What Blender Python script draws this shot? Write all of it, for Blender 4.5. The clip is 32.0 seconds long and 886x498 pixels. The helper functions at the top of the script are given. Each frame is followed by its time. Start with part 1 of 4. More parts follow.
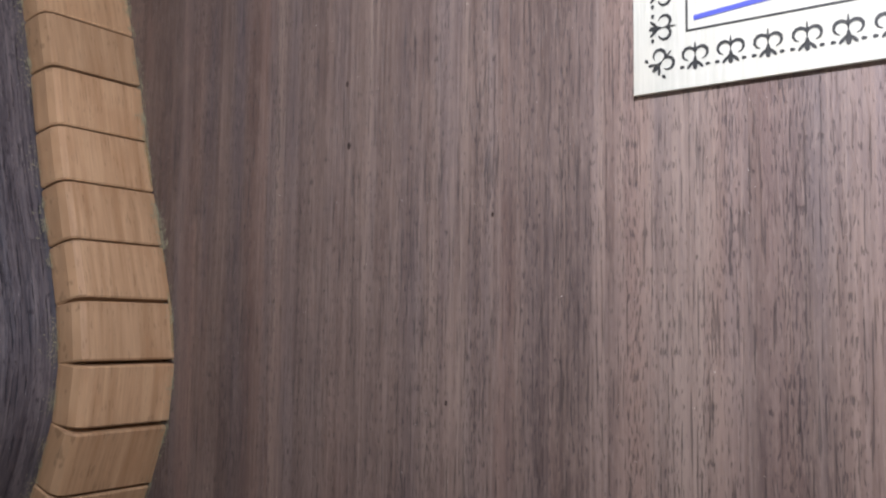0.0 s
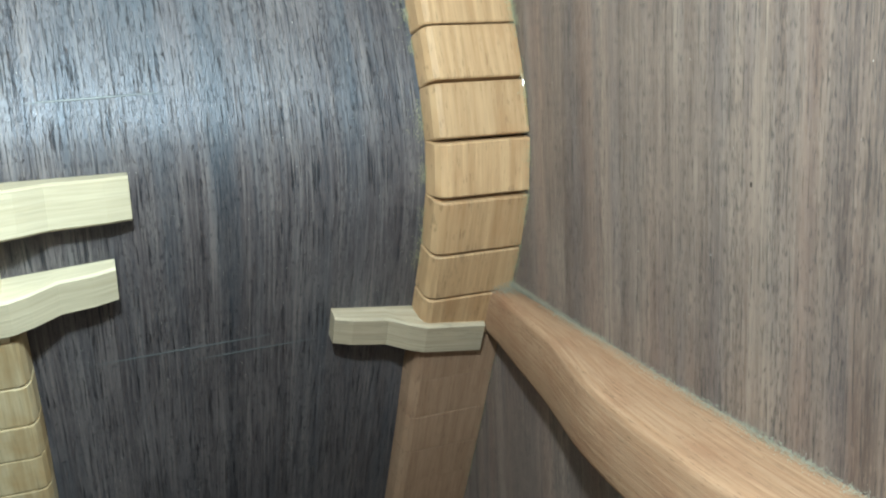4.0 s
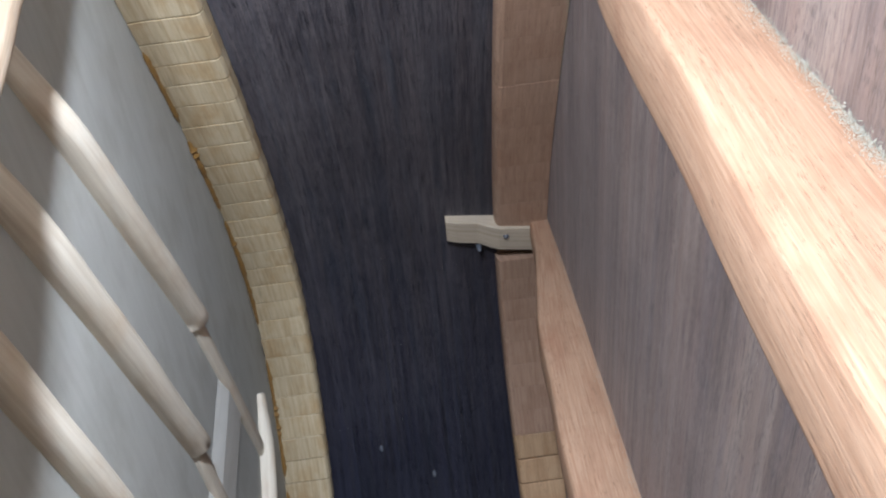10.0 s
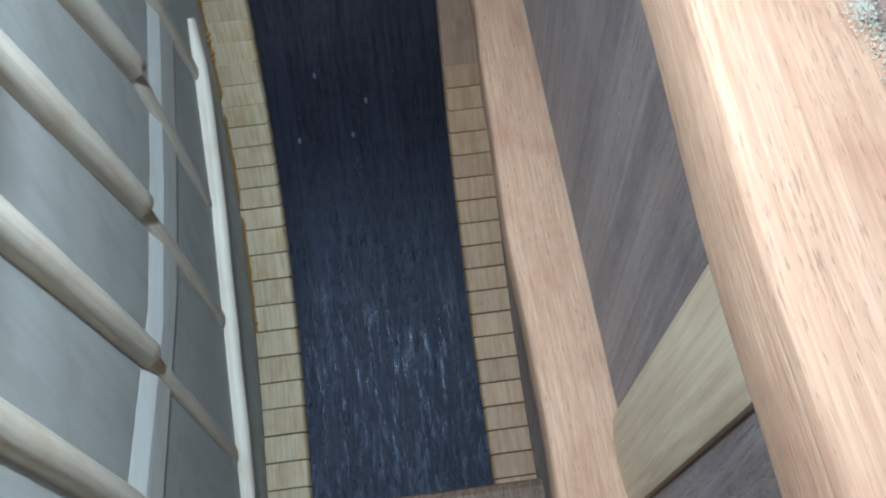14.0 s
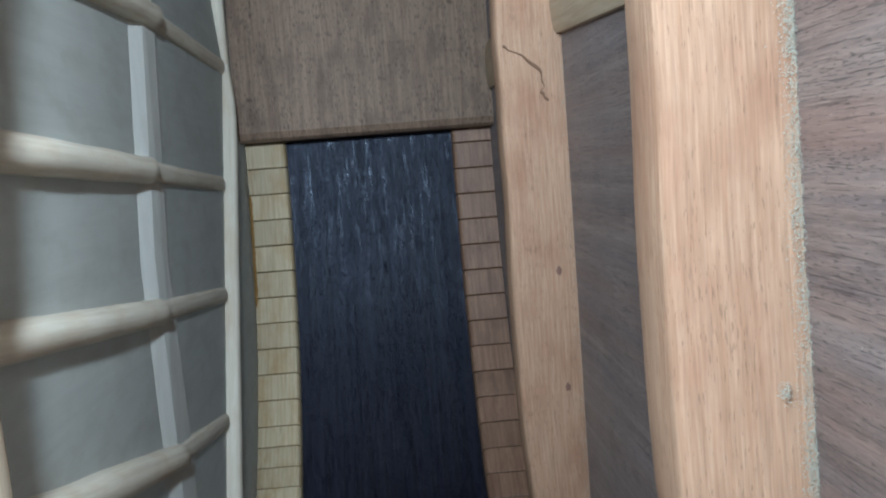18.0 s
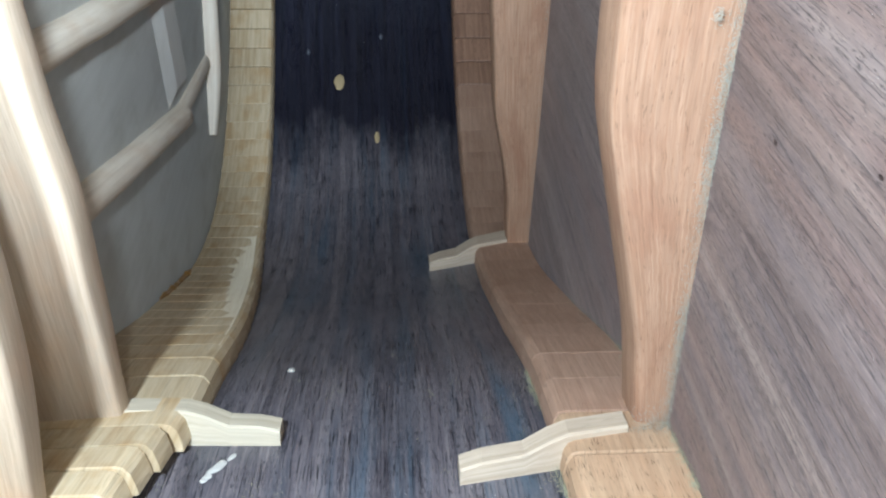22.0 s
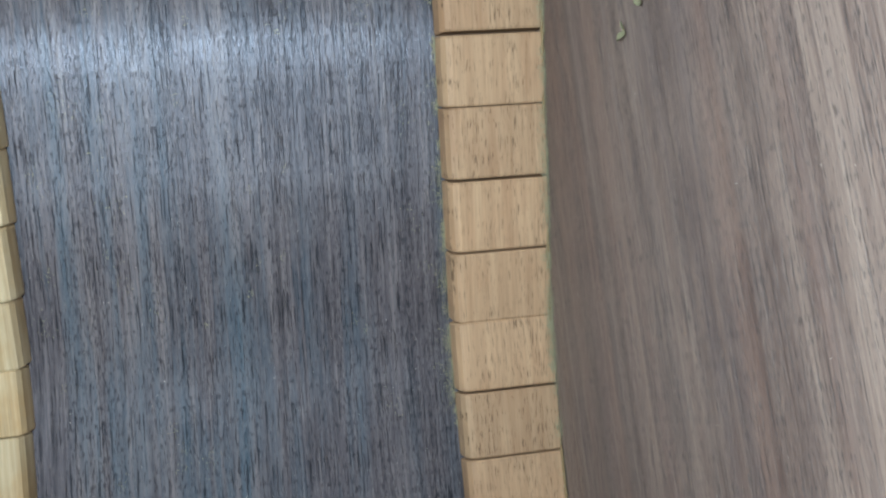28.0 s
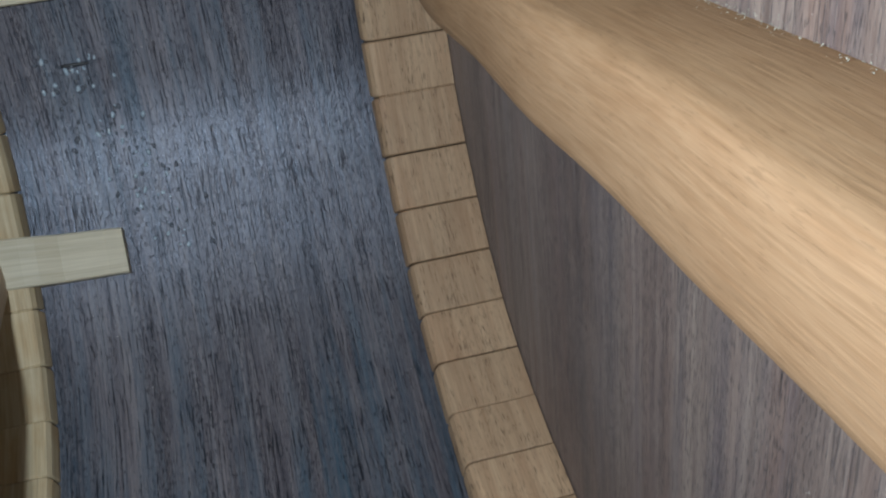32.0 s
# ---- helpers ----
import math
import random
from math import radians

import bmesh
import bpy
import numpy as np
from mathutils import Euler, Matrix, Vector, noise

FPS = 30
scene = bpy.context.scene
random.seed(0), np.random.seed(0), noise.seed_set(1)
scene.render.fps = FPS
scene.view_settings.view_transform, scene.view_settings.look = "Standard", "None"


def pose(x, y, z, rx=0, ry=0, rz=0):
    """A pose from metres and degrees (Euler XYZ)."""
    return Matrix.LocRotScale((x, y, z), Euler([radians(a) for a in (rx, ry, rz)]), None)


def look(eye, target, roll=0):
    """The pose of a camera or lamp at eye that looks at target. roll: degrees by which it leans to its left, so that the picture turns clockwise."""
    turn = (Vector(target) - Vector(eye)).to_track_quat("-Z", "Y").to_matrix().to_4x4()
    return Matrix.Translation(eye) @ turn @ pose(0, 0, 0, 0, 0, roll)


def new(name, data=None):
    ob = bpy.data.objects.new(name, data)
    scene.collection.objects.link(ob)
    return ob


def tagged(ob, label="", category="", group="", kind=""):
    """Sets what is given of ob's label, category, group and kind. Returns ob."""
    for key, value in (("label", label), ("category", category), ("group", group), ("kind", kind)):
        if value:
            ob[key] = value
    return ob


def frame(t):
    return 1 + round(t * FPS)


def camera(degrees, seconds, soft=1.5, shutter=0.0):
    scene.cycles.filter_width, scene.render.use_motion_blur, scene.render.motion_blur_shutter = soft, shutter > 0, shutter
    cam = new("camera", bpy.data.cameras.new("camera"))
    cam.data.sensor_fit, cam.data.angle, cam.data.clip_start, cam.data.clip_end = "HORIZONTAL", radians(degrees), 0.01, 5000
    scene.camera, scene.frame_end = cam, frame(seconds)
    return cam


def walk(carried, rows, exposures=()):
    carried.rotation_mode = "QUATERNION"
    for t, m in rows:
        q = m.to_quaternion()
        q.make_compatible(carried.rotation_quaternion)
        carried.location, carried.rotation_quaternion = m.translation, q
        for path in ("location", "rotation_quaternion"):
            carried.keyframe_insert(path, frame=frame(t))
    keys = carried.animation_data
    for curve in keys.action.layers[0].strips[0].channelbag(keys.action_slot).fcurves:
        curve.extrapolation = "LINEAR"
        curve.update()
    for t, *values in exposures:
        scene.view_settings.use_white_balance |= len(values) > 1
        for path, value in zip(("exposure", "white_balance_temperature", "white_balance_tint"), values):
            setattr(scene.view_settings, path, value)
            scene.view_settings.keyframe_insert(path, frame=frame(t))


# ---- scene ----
# ---- camera ----
PATH = [
    (0.0, look((-0.0026, 0.3096, 0.0820), (-0.1191, 0.3270, -0.0796), -82.31)),
    (0.5, look((-0.0057, 0.3111, 0.0772), (-0.1378, 0.3245, -0.0724), -85.04)),
    (1.0, look((-0.0036, 0.3125, 0.0743), (-0.1488, 0.3207, -0.0630), -88.05)),
    (1.5, look((0.0008, 0.3128, 0.0709), (-0.1518, 0.3126, -0.0584), -92.10)),
    (2.0, look((0.0041, 0.3123, 0.0699), (-0.1551, 0.3036, -0.0508), -95.47)),
    (2.5, look((0.0061, 0.3114, 0.0683), (-0.1595, 0.2939, -0.0424), -97.74)),
    (3.0, look((0.0093, 0.3122, 0.0649), (-0.1615, 0.2862, -0.0359), -98.15)),
    (3.5, look((0.0105, 0.3131, 0.0631), (-0.1661, 0.2789, -0.0244), -97.73)),
    (4.0, look((0.0107, 0.3136, 0.0624), (-0.1719, 0.2749, -0.0096), -97.26)),
    (4.5, look((0.0088, 0.3125, 0.0617), (-0.1797, 0.2740, 0.0070), -98.92)),
    (6.5, look((0.0082, 0.3093, 0.0561), (-0.1819, 0.2480, 0.0456), -100.47)),
    (7.0, look((0.0099, 0.3088, 0.0533), (-0.1789, 0.2434, 0.0434), -100.28)),
    (7.5, look((0.0119, 0.3081, 0.0482), (-0.1744, 0.2355, 0.0424), -99.75)),
    (8.0, look((0.0146, 0.3075, 0.0452), (-0.1672, 0.2242, 0.0397), -99.24)),
    (8.5, look((0.0194, 0.3083, 0.0457), (-0.1581, 0.2163, 0.0376), -98.77)),
    (9.0, look((0.0282, 0.3102, 0.0458), (-0.1446, 0.2099, 0.0374), -97.29)),
    (9.5, look((0.0330, 0.3107, 0.0409), (-0.1333, 0.1999, 0.0342), -97.31)),
    (10.0, look((0.0362, 0.3117, 0.0363), (-0.1230, 0.1907, 0.0326), -97.60)),
    (10.5, look((0.0366, 0.3121, 0.0362), (-0.1168, 0.1838, 0.0325), -97.06)),
    (11.0, look((0.0367, 0.3122, 0.0362), (-0.1100, 0.1763, 0.0326), -96.44)),
    (11.5, look((0.0380, 0.3135, 0.0358), (-0.1009, 0.1696, 0.0310), -95.97)),
    (12.0, look((0.0392, 0.3147, 0.0355), (-0.0933, 0.1649, 0.0319), -96.40)),
    (12.5, look((0.0398, 0.3153, 0.0353), (-0.0859, 0.1598, 0.0315), -96.57)),
    (13.0, look((0.0416, 0.3171, 0.0348), (-0.0755, 0.1551, 0.0291), -96.53)),
    (13.5, look((0.0427, 0.3182, 0.0346), (-0.0623, 0.1482, 0.0276), -96.43)),
    (14.0, look((0.0439, 0.3193, 0.0342), (-0.0527, 0.1444, 0.0271), -97.13)),
    (14.5, look((0.0446, 0.3202, 0.0336), (-0.0399, 0.1390, 0.0289), -97.71)),
    (15.0, look((0.0437, 0.3252, 0.0334), (-0.0168, 0.1346, 0.0311), -97.33)),
    (15.5, look((0.0433, 0.3283, 0.0334), (-0.0012, 0.1333, 0.0321), -97.61)),
    (17.5, look((0.0393, 0.3505, 0.0366), (0.0455, 0.1508, 0.0283), -94.92)),
    (18.0, look((0.0382, 0.3519, 0.0368), (0.0572, 0.1530, 0.0284), -94.63)),
    (18.5, look((0.0371, 0.3530, 0.0364), (0.0692, 0.1558, 0.0276), -94.46)),
    (19.0, look((0.0361, 0.3546, 0.0364), (0.0812, 0.1600, 0.0273), -94.42)),
    (19.5, look((0.0346, 0.3574, 0.0373), (0.0950, 0.1670, 0.0266), -94.32)),
    (20.0, look((0.0318, 0.3600, 0.0382), (0.1085, 0.1756, 0.0268), -93.41)),
    (20.5, look((0.0305, 0.3622, 0.0370), (0.1173, 0.1825, 0.0248), -92.17)),
    (21.0, look((0.0298, 0.3587, 0.0365), (0.1279, 0.1849, 0.0235), -91.83)),
    (21.5, look((0.0278, 0.3606, 0.0371), (0.1393, 0.1951, 0.0245), -91.09)),
    (22.0, look((0.0272, 0.3610, 0.0371), (0.1448, 0.1996, 0.0266), -91.05)),
    (22.5, look((0.0264, 0.3613, 0.0373), (0.1503, 0.2046, 0.0270), -90.85)),
    (23.0, look((0.0249, 0.3625, 0.0373), (0.1591, 0.2146, 0.0257), -90.85)),
    (23.5, look((0.0233, 0.3633, 0.0361), (0.1668, 0.2246, 0.0222), -90.96)),
    (24.0, look((0.0218, 0.3642, 0.0369), (0.1732, 0.2346, 0.0205), -91.34)),
    (24.5, look((0.0210, 0.3646, 0.0376), (0.1788, 0.2429, 0.0201), -91.21)),
    (26.5, look((0.0101, 0.3762, 0.0406), (0.1860, 0.2856, 0.0114), -93.21)),
    (27.0, look((0.0062, 0.3767, 0.0389), (0.1901, 0.3053, 0.0060), -93.23)),
    (27.5, look((0.0047, 0.3780, 0.0369), (0.1948, 0.3267, 0.0016), -94.08)),
    (28.0, look((0.0009, 0.3769, 0.0383), (0.1954, 0.3437, 0.0054), -94.97)),
    (28.5, look((-0.0022, 0.3762, 0.0411), (0.1946, 0.3619, 0.0083), -95.90)),
    (29.0, look((-0.0065, 0.3752, 0.0409), (0.1899, 0.3874, 0.0051), -96.88)),
    (29.5, look((-0.0103, 0.3748, 0.0389), (0.1838, 0.4061, 0.0025), -98.12)),
    (30.0, look((-0.0127, 0.3737, 0.0396), (0.1776, 0.4227, 0.0020), -99.56)),
    (30.5, look((-0.0159, 0.3731, 0.0388), (0.1696, 0.4372, 0.0004), -101.00)),
    (31.0, look((-0.0150, 0.3725, 0.0382), (0.1667, 0.4475, 0.0015), -101.45)),
    (31.5, look((-0.0168, 0.3734, 0.0364), (0.1600, 0.4607, 0.0029), -101.76)),
    (32.0, look((-0.0198, 0.3770, 0.0331), (0.1535, 0.4722, 0.0028), -101.63)),
]
cam = camera(53.17, 32.0, 2.2)
EXPOSURES = [(0, -1.5, 6950, 26), (1, -1.0, 6950, 6), (2, -0.55, 7000, 4), (3, -0.4, 6850, 0), (4, -0.3, 6600, -8), (5.5, -0.9, 6600, -2), (7, -1.1, 6650, 2), (8, -0.2, 6150, 11), (9, 0.25, 6200, 14), (11, 0.28, 6200, 13), (13, 0.2, 5750, 5),
             (15, 0.1, 5420, -1), (18, -0.08, 5700, 2), (20, 0.13, 5900, 6), (22, 0.46, 5950, 7), (24, 0.48, 5950, 11), (26.5, -0.35, 6350, 3), (27, -0.6, 6400, 3), (28, -0.75, 6400, 3), (29, -0.6, 6500, 2), (30, -0.75, 6450, 1), (31, -1.1, 6350, 4), (32, -1.4, 6250, 5)]
walk(cam, PATH, EXPOSURES)

# ---- light: a cool white LED torch fixed in the sound hole, in place of one carried with the camera, and dim room light outside; an added fill spot points to the tail ----
world = bpy.data.worlds.new("room")
scene.world = world
world.use_nodes = True
world.node_tree.nodes["Background"].inputs["Color"].default_value = (0.75, 0.85, 1.0, 1)
world.node_tree.nodes["Background"].inputs["Strength"].default_value = 0.12
torch = new("torch_light", bpy.data.lights.new("torch_light", "POINT"))
torch.data.energy = 1.3
torch.data.color = (0.84, 0.94, 1.06)
torch.data.shadow_soft_size = 0.004
torch.location = (-0.004, 0.367, 0.067)
# added fill spot, apart from the torch, to brighten soundboard and tail
beam = new("fill_beam", bpy.data.lights.new("fill_beam", "SPOT"))
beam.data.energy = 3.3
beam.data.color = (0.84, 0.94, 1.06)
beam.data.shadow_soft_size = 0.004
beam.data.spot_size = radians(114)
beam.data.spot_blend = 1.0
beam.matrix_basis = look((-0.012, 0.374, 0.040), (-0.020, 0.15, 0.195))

# ---- shape of the body ----
KNOTS = [(0, 0), (.055, .003), (.105, .018), (.147, .048), (.173, .09), (.181, .130), (.173, .172), (.1515, .217), (.129, .260),
         (.1165, .302), (.1205, .340), (.131, .372), (.138, .407), (.132, .442), (.11, .469), (.07, .483), (0, .487)]
DEPTH = 0.0955
LIN = 0.0155          # height of the linings


def smooth(a, b, v):
    t = min(1.0, max(0.0, (v - a) / (b - a)))
    return t * t * (3 - 2 * t)


def top_z(y):
    """Underside of the soundboard, which drops a little towards the neck."""
    return DEPTH - 0.007 * smooth(0.0, 0.27, y) + 0.004 * smooth(0.30, 0.43, y)


def half_outline():
    q = [Vector((-KNOTS[1][0], KNOTS[1][1]))] + [Vector(k) for k in KNOTS] + [Vector((-KNOTS[-2][0], KNOTS[-2][1]))]
    pts = []
    for i in range(1, len(q) - 2):
        p0, p1, p2, p3 = q[i - 1:i + 3]
        for k in range(40):
            s = k / 40
            pts.append(0.5 * (2 * p1 + (p2 - p0) * s + (2 * p0 - 5 * p1 + 4 * p2 - p3) * s * s + (3 * p1 - p0 - 3 * p2 + p3) * s ** 3))
    pts.append(Vector(KNOTS[-1]))
    run = [0.0]
    for a, b in zip(pts, pts[1:]):
        run.append(run[-1] + (b - a).length)
    return pts, run


HALF, RUN = half_outline()
LENGTH = RUN[-1]
_hx, _hy = np.array([p.x for p in HALF]), np.array([p.y for p in HALF])


GRID = np.linspace(-0.002, LENGTH + 0.002, 8001)
GX, GY = np.interp(GRID, RUN, _hx).tolist(), np.interp(GRID, RUN, _hy).tolist()
GSTEP = (LENGTH + 0.004) / 8000


# how far each side departs from the plain outline: (height along the body, metres outwards)
BASS_BEND = ((0.17, 0.0), (0.217, 0.0026), (0.245, 0.0036), (0.262, 0.0034), (0.279, 0.0006), (0.292, -0.0024), (0.302, -0.0032), (0.312, -0.0012), (0.321, 0.0010), (0.331, 0.0024), (0.345, 0.0030), (0.39, 0.0))
TREBLE_BEND = ((0.26, 0.0), (0.282, 0.0010), (0.294, 0.0020), (0.304, 0.0022), (0.315, 0.0028), (0.326, 0.0047), (0.336, 0.0076), (0.350, 0.0090), (0.365, 0.0092), (0.376, 0.0082), (0.396, 0.0056), (0.428, 0.0036), (0.440, 0.0014), (0.46, 0.0))


def bend(y, rows):
    ys, xs = [r[0] for r in rows], [r[1] for r in rows]
    return sum(np.interp([y - 0.006, y - 0.002, y + 0.002, y + 0.006], ys, xs).tolist()) / 4


BASS_X = [x + bend(y, BASS_BEND) if y > 0.15 else x for x, y in zip(GX, GY)]
TREBLE_X = [x + bend(y, TREBLE_BEND) if y > 0.15 else x for x, y in zip(GX, GY)]


def side_at(s, sign):
    f = min(7999.0, max(0.0, (s + 0.002) / GSTEP))
    i = min(7999, int(f))
    f -= i
    xs = BASS_X if sign < 0 else TREBLE_X
    return xs[i] + (xs[i + 1] - xs[i]) * f, GY[i] + (GY[i + 1] - GY[i]) * f


def rim(s, sign, inward=0.0):
    """A point on the inside of the sides, s metres from the tail seam; sign -1 bass side, +1 treble side."""
    x, y = side_at(s, sign)
    e = 0.002
    (xa, ya), (xb, yb) = side_at(s - e, sign), side_at(s + e, sign)
    tx, ty = xb - xa, yb - ya
    if s < e:
        tx, ty = 1.0, 0.0
    if s > LENGTH - e:
        tx, ty = -1.0, 0.0
    n = math.hypot(tx, ty)
    tx, ty = tx / n, ty / n
    nx, ny = -ty, tx                      # towards the inside
    return Vector((sign * (x + nx * inward), y + ny * inward, 0)), Vector((sign * tx, ty, 0)), Vector((sign * nx, ny, 0))


def s_at(y, low=0.17):
    """Arc length at which the outline passes height y, on the way up past the lower bout (s > low)."""
    for i in range(int((low + 0.002) / GSTEP), 8000):
        if GY[i] >= y:
            return GRID[i].item()
    return LENGTH


def half_width(y, sign=1):
    return side_at(s_at(y), sign)[0]


# ---- materials ----
class Tree:
    def __init__(self, name):
        self.mat = bpy.data.materials.new(name)
        self.mat.use_nodes = True
        self.t = self.mat.node_tree
        self.bsdf = self.t.nodes["Principled BSDF"]

    def node(self, kind, **values):
        n = self.t.nodes.new(kind)
        for key, value in values.items():
            if key in n.inputs:
                n.inputs[key].default_value = value
        return n

    def link(self, a, b):
        self.t.links.new(a, b)

    def coords(self, across, along, shift=True):
        uv = self.node("ShaderNodeUVMap")
        src = uv.outputs[0]
        if shift:
            info = self.node("ShaderNodeObjectInfo")
            mul = self.node("ShaderNodeVectorMath")
            mul.operation = "SCALE"
            mul.inputs[0].default_value = (3.1, 1.7, 0)
            self.link(info.outputs["Random"], mul.inputs["Scale"])
            add = self.node("ShaderNodeVectorMath")
            self.link(src, add.inputs[0])
            self.link(mul.outputs[0], add.inputs[1])
            src = add.outputs[0]
        m = self.node("ShaderNodeMapping")
        m.inputs["Scale"].default_value = (across, along, 1)
        self.link(src, m.inputs[0])
        return m.outputs[0]

    def noise(self, vec, scale=1.0, detail=3.0, rough=0.55, distort=0.0):
        n = self.node("ShaderNodeTexNoise", Scale=scale, Detail=detail, Roughness=rough, Distortion=distort)
        if vec is not None:
            self.link(vec, n.inputs["Vector"])
        return n.outputs[0]

    def ramp(self, fac, stops):
        r = self.node("ShaderNodeValToRGB")
        el = r.color_ramp.elements
        while len(el) < len(stops):
            el.new(0.5)
        for e, (p, c) in zip(el, stops):
            e.position = p
            e.color = (*c, 1) if len(c) == 3 else c
        self.link(fac, r.inputs[0])
        return r.outputs[0]

    def mix(self, fac, a, b, mode="MIX"):
        m = self.node("ShaderNodeMix")
        m.data_type, m.blend_type = "RGBA", mode
        for v, sock in ((fac, m.inputs[0]), (a, m.inputs[6]), (b, m.inputs[7])):
            if isinstance(v, (int, float)):
                sock.default_value = v
            elif isinstance(v, tuple):
                sock.default_value = (*v, 1)
            else:
                self.link(v, sock)
        return m.outputs[2]

    def math(self, op, a, b=0.5):
        m = self.node("ShaderNodeMath")
        m.operation = op
        for v, sock in ((a, m.inputs[0]), (b, m.inputs[1])):
            if isinstance(v, (int, float)):
                sock.default_value = v
            else:
                self.link(v, sock)
        return m.outputs[0]

    def finish(self, colour, rough, bump=None, depth=0.0002, strength=0.6, spec=0.5, coat=0.0):
        if isinstance(colour, tuple):
            self.bsdf.inputs["Base Color"].default_value = (*colour, 1)
        else:
            self.link(colour, self.bsdf.inputs["Base Color"])
        if isinstance(rough, (int, float)):
            self.bsdf.inputs["Roughness"].default_value = rough
        else:
            self.link(rough, self.bsdf.inputs["Roughness"])
        self.bsdf.inputs["Specular IOR Level"].default_value = spec
        self.bsdf.inputs["Coat Weight"].default_value = coat
        if bump is not None:
            b = self.node("ShaderNodeBump", Strength=strength, Distance=depth)
            self.link(bump, b.inputs["Height"])
            self.link(b.outputs[0], self.bsdf.inputs["Normal"])
        return self.mat


def rosewood(name, dark, mid, light, rough, pore=0.8, line=0.7, hairs=0.3, contrast=1.0, stain_shade=None, edge_soft=0.012, tint=(0.1, 0.16, 0.24), tint_amount=0.0, warm=(0.3, 0.2, 0.15), warm_amount=0.0, relief=1.0, fuzz=0.0, many=0.0):
    """Bare open-pored rosewood: uneven stripes, torn fibres, short dark pores in rows; blue or warm streaks by choice."""
    t = Tree(name)
    broad = t.noise(t.coords(90, 1.3), 1, 3, 0.6)
    streak = t.noise(t.coords(500, 6), 1, 4, 0.65, 0.15)
    fibre = t.noise(t.coords(2700, 48), 1, 4, 0.65, 0.1)
    torn = t.noise(t.coords(4600, 380), 1, 3, 0.65, 0.2)
    pores = t.noise(t.coords(6800, 780), 1, 1, 0.4, 0.1)
    rows = t.noise(t.coords(330, 9), 1, 3, 0.65)
    lines = t.noise(t.coords(3900, 120), 1, 2, 0.5, 0.05)
    patchy = t.noise(t.coords(210, 16), 1, 3)
    cloud = t.noise(t.coords(60, 40), 1, 4)
    scuff = t.noise(t.coords(300, 110), 1, 5, 0.7)
    v = t.math("ADD", t.math("MULTIPLY", broad, 0.5 - hairs * 0.5), t.math("ADD", t.math("MULTIPLY", streak, 0.5 - hairs * 0.5), t.math("MULTIPLY", fibre, hairs)))
    k = 0.13 / contrast
    col = t.ramp(v, [(0.5 - k, dark), (0.5, mid), (0.5 + k, light)])
    if warm_amount:
        w = t.noise(t.coords(130, 3.5), 1, 3, 0.6)
        col = t.mix(t.math("MULTIPLY", t.ramp(w, [(0.48, (0, 0, 0)), (0.66, (1, 1, 1))]), warm_amount), col, warm)
    if tint_amount:
        bl = t.noise(t.coords(260, 9), 1, 4, 0.65, 0.2)
        area = t.noise(t.coords(26, 14), 1, 2)
        fac = t.math("MULTIPLY", t.ramp(bl, [(0.46, (0, 0, 0)), (0.66, (1, 1, 1))]), t.ramp(area, [(0.38, (0.2, 0.2, 0.2)), (0.6, (1, 1, 1))]))
        col = t.mix(t.math("MULTIPLY", fac, tint_amount), col, tint)
    pale = tuple(min(1, 1.3 * c) for c in light)
    col = t.mix(t.math("MULTIPLY", t.ramp(cloud, [(0.45, (0, 0, 0)), (0.75, (1, 1, 1))]), 0.22), col, pale)
    col = t.mix(t.math("MULTIPLY", t.ramp(scuff, [(0.5, (0, 0, 0)), (0.7, (1, 1, 1))]), 0.2), col, pale)
    col = t.mix(t.math("MULTIPLY", t.ramp(torn, [(0.52, (0, 0, 0)), (0.68, (1, 1, 1))]), 0.3), col, pale)
    lim = t.math("ADD", t.math("MULTIPLY", rows, 0.5), 0.085 + many)
    soft = t.ramp(t.math("SUBTRACT", pores, lim), [(0.0, (0, 0, 0)), (0.045, (1, 1, 1))])
    col = t.mix(t.math("MULTIPLY", t.math("SUBTRACT", 1.0, soft), pore), col, tuple(c * f for c, f in zip(dark, (0.2, 0.23, 0.3))))
    soft2 = t.ramp(t.math("SUBTRACT", lines, t.math("ADD", t.math("MULTIPLY", patchy, 0.26), 0.215)), [(0.0, (0, 0, 0)), (0.05, (1, 1, 1))])
    col = t.mix(t.math("MULTIPLY", t.math("SUBTRACT", 1.0, soft2), line), col, tuple(c * f for c, f in zip(dark, (0.25, 0.3, 0.38))))
    r = t.math("ADD", t.math("MULTIPLY", fibre, 0.3), rough - 0.15)
    # near-black towards the tail: ink stain on the treble side, painted shade on the bass
    if stain_shade:
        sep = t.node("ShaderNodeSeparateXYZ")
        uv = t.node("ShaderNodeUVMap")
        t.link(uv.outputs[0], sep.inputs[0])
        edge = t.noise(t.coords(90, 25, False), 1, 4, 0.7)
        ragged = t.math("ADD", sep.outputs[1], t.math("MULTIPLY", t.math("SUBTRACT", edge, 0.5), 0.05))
        mask = t.ramp(t.math("ADD", t.math("MULTIPLY", t.math("SUBTRACT", ragged, stain_shade), 0.5 / edge_soft), 0.5), [(0.0, (1, 1, 1)), (1.0, (0, 0, 0))])
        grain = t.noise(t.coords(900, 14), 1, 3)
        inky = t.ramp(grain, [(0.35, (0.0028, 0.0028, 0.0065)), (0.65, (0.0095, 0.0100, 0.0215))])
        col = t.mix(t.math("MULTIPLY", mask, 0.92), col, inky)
        gloss = t.ramp(t.noise(t.coords(420, 45), 1, 5, 0.8), [(0.5, (0, 0, 0)), (0.66, (1, 1, 1))])
        r = t.math("ADD", r, t.math("MULTIPLY", mask, t.math("SUBTRACT", 0.2, t.math("MULTIPLY", gloss, 0.32))))
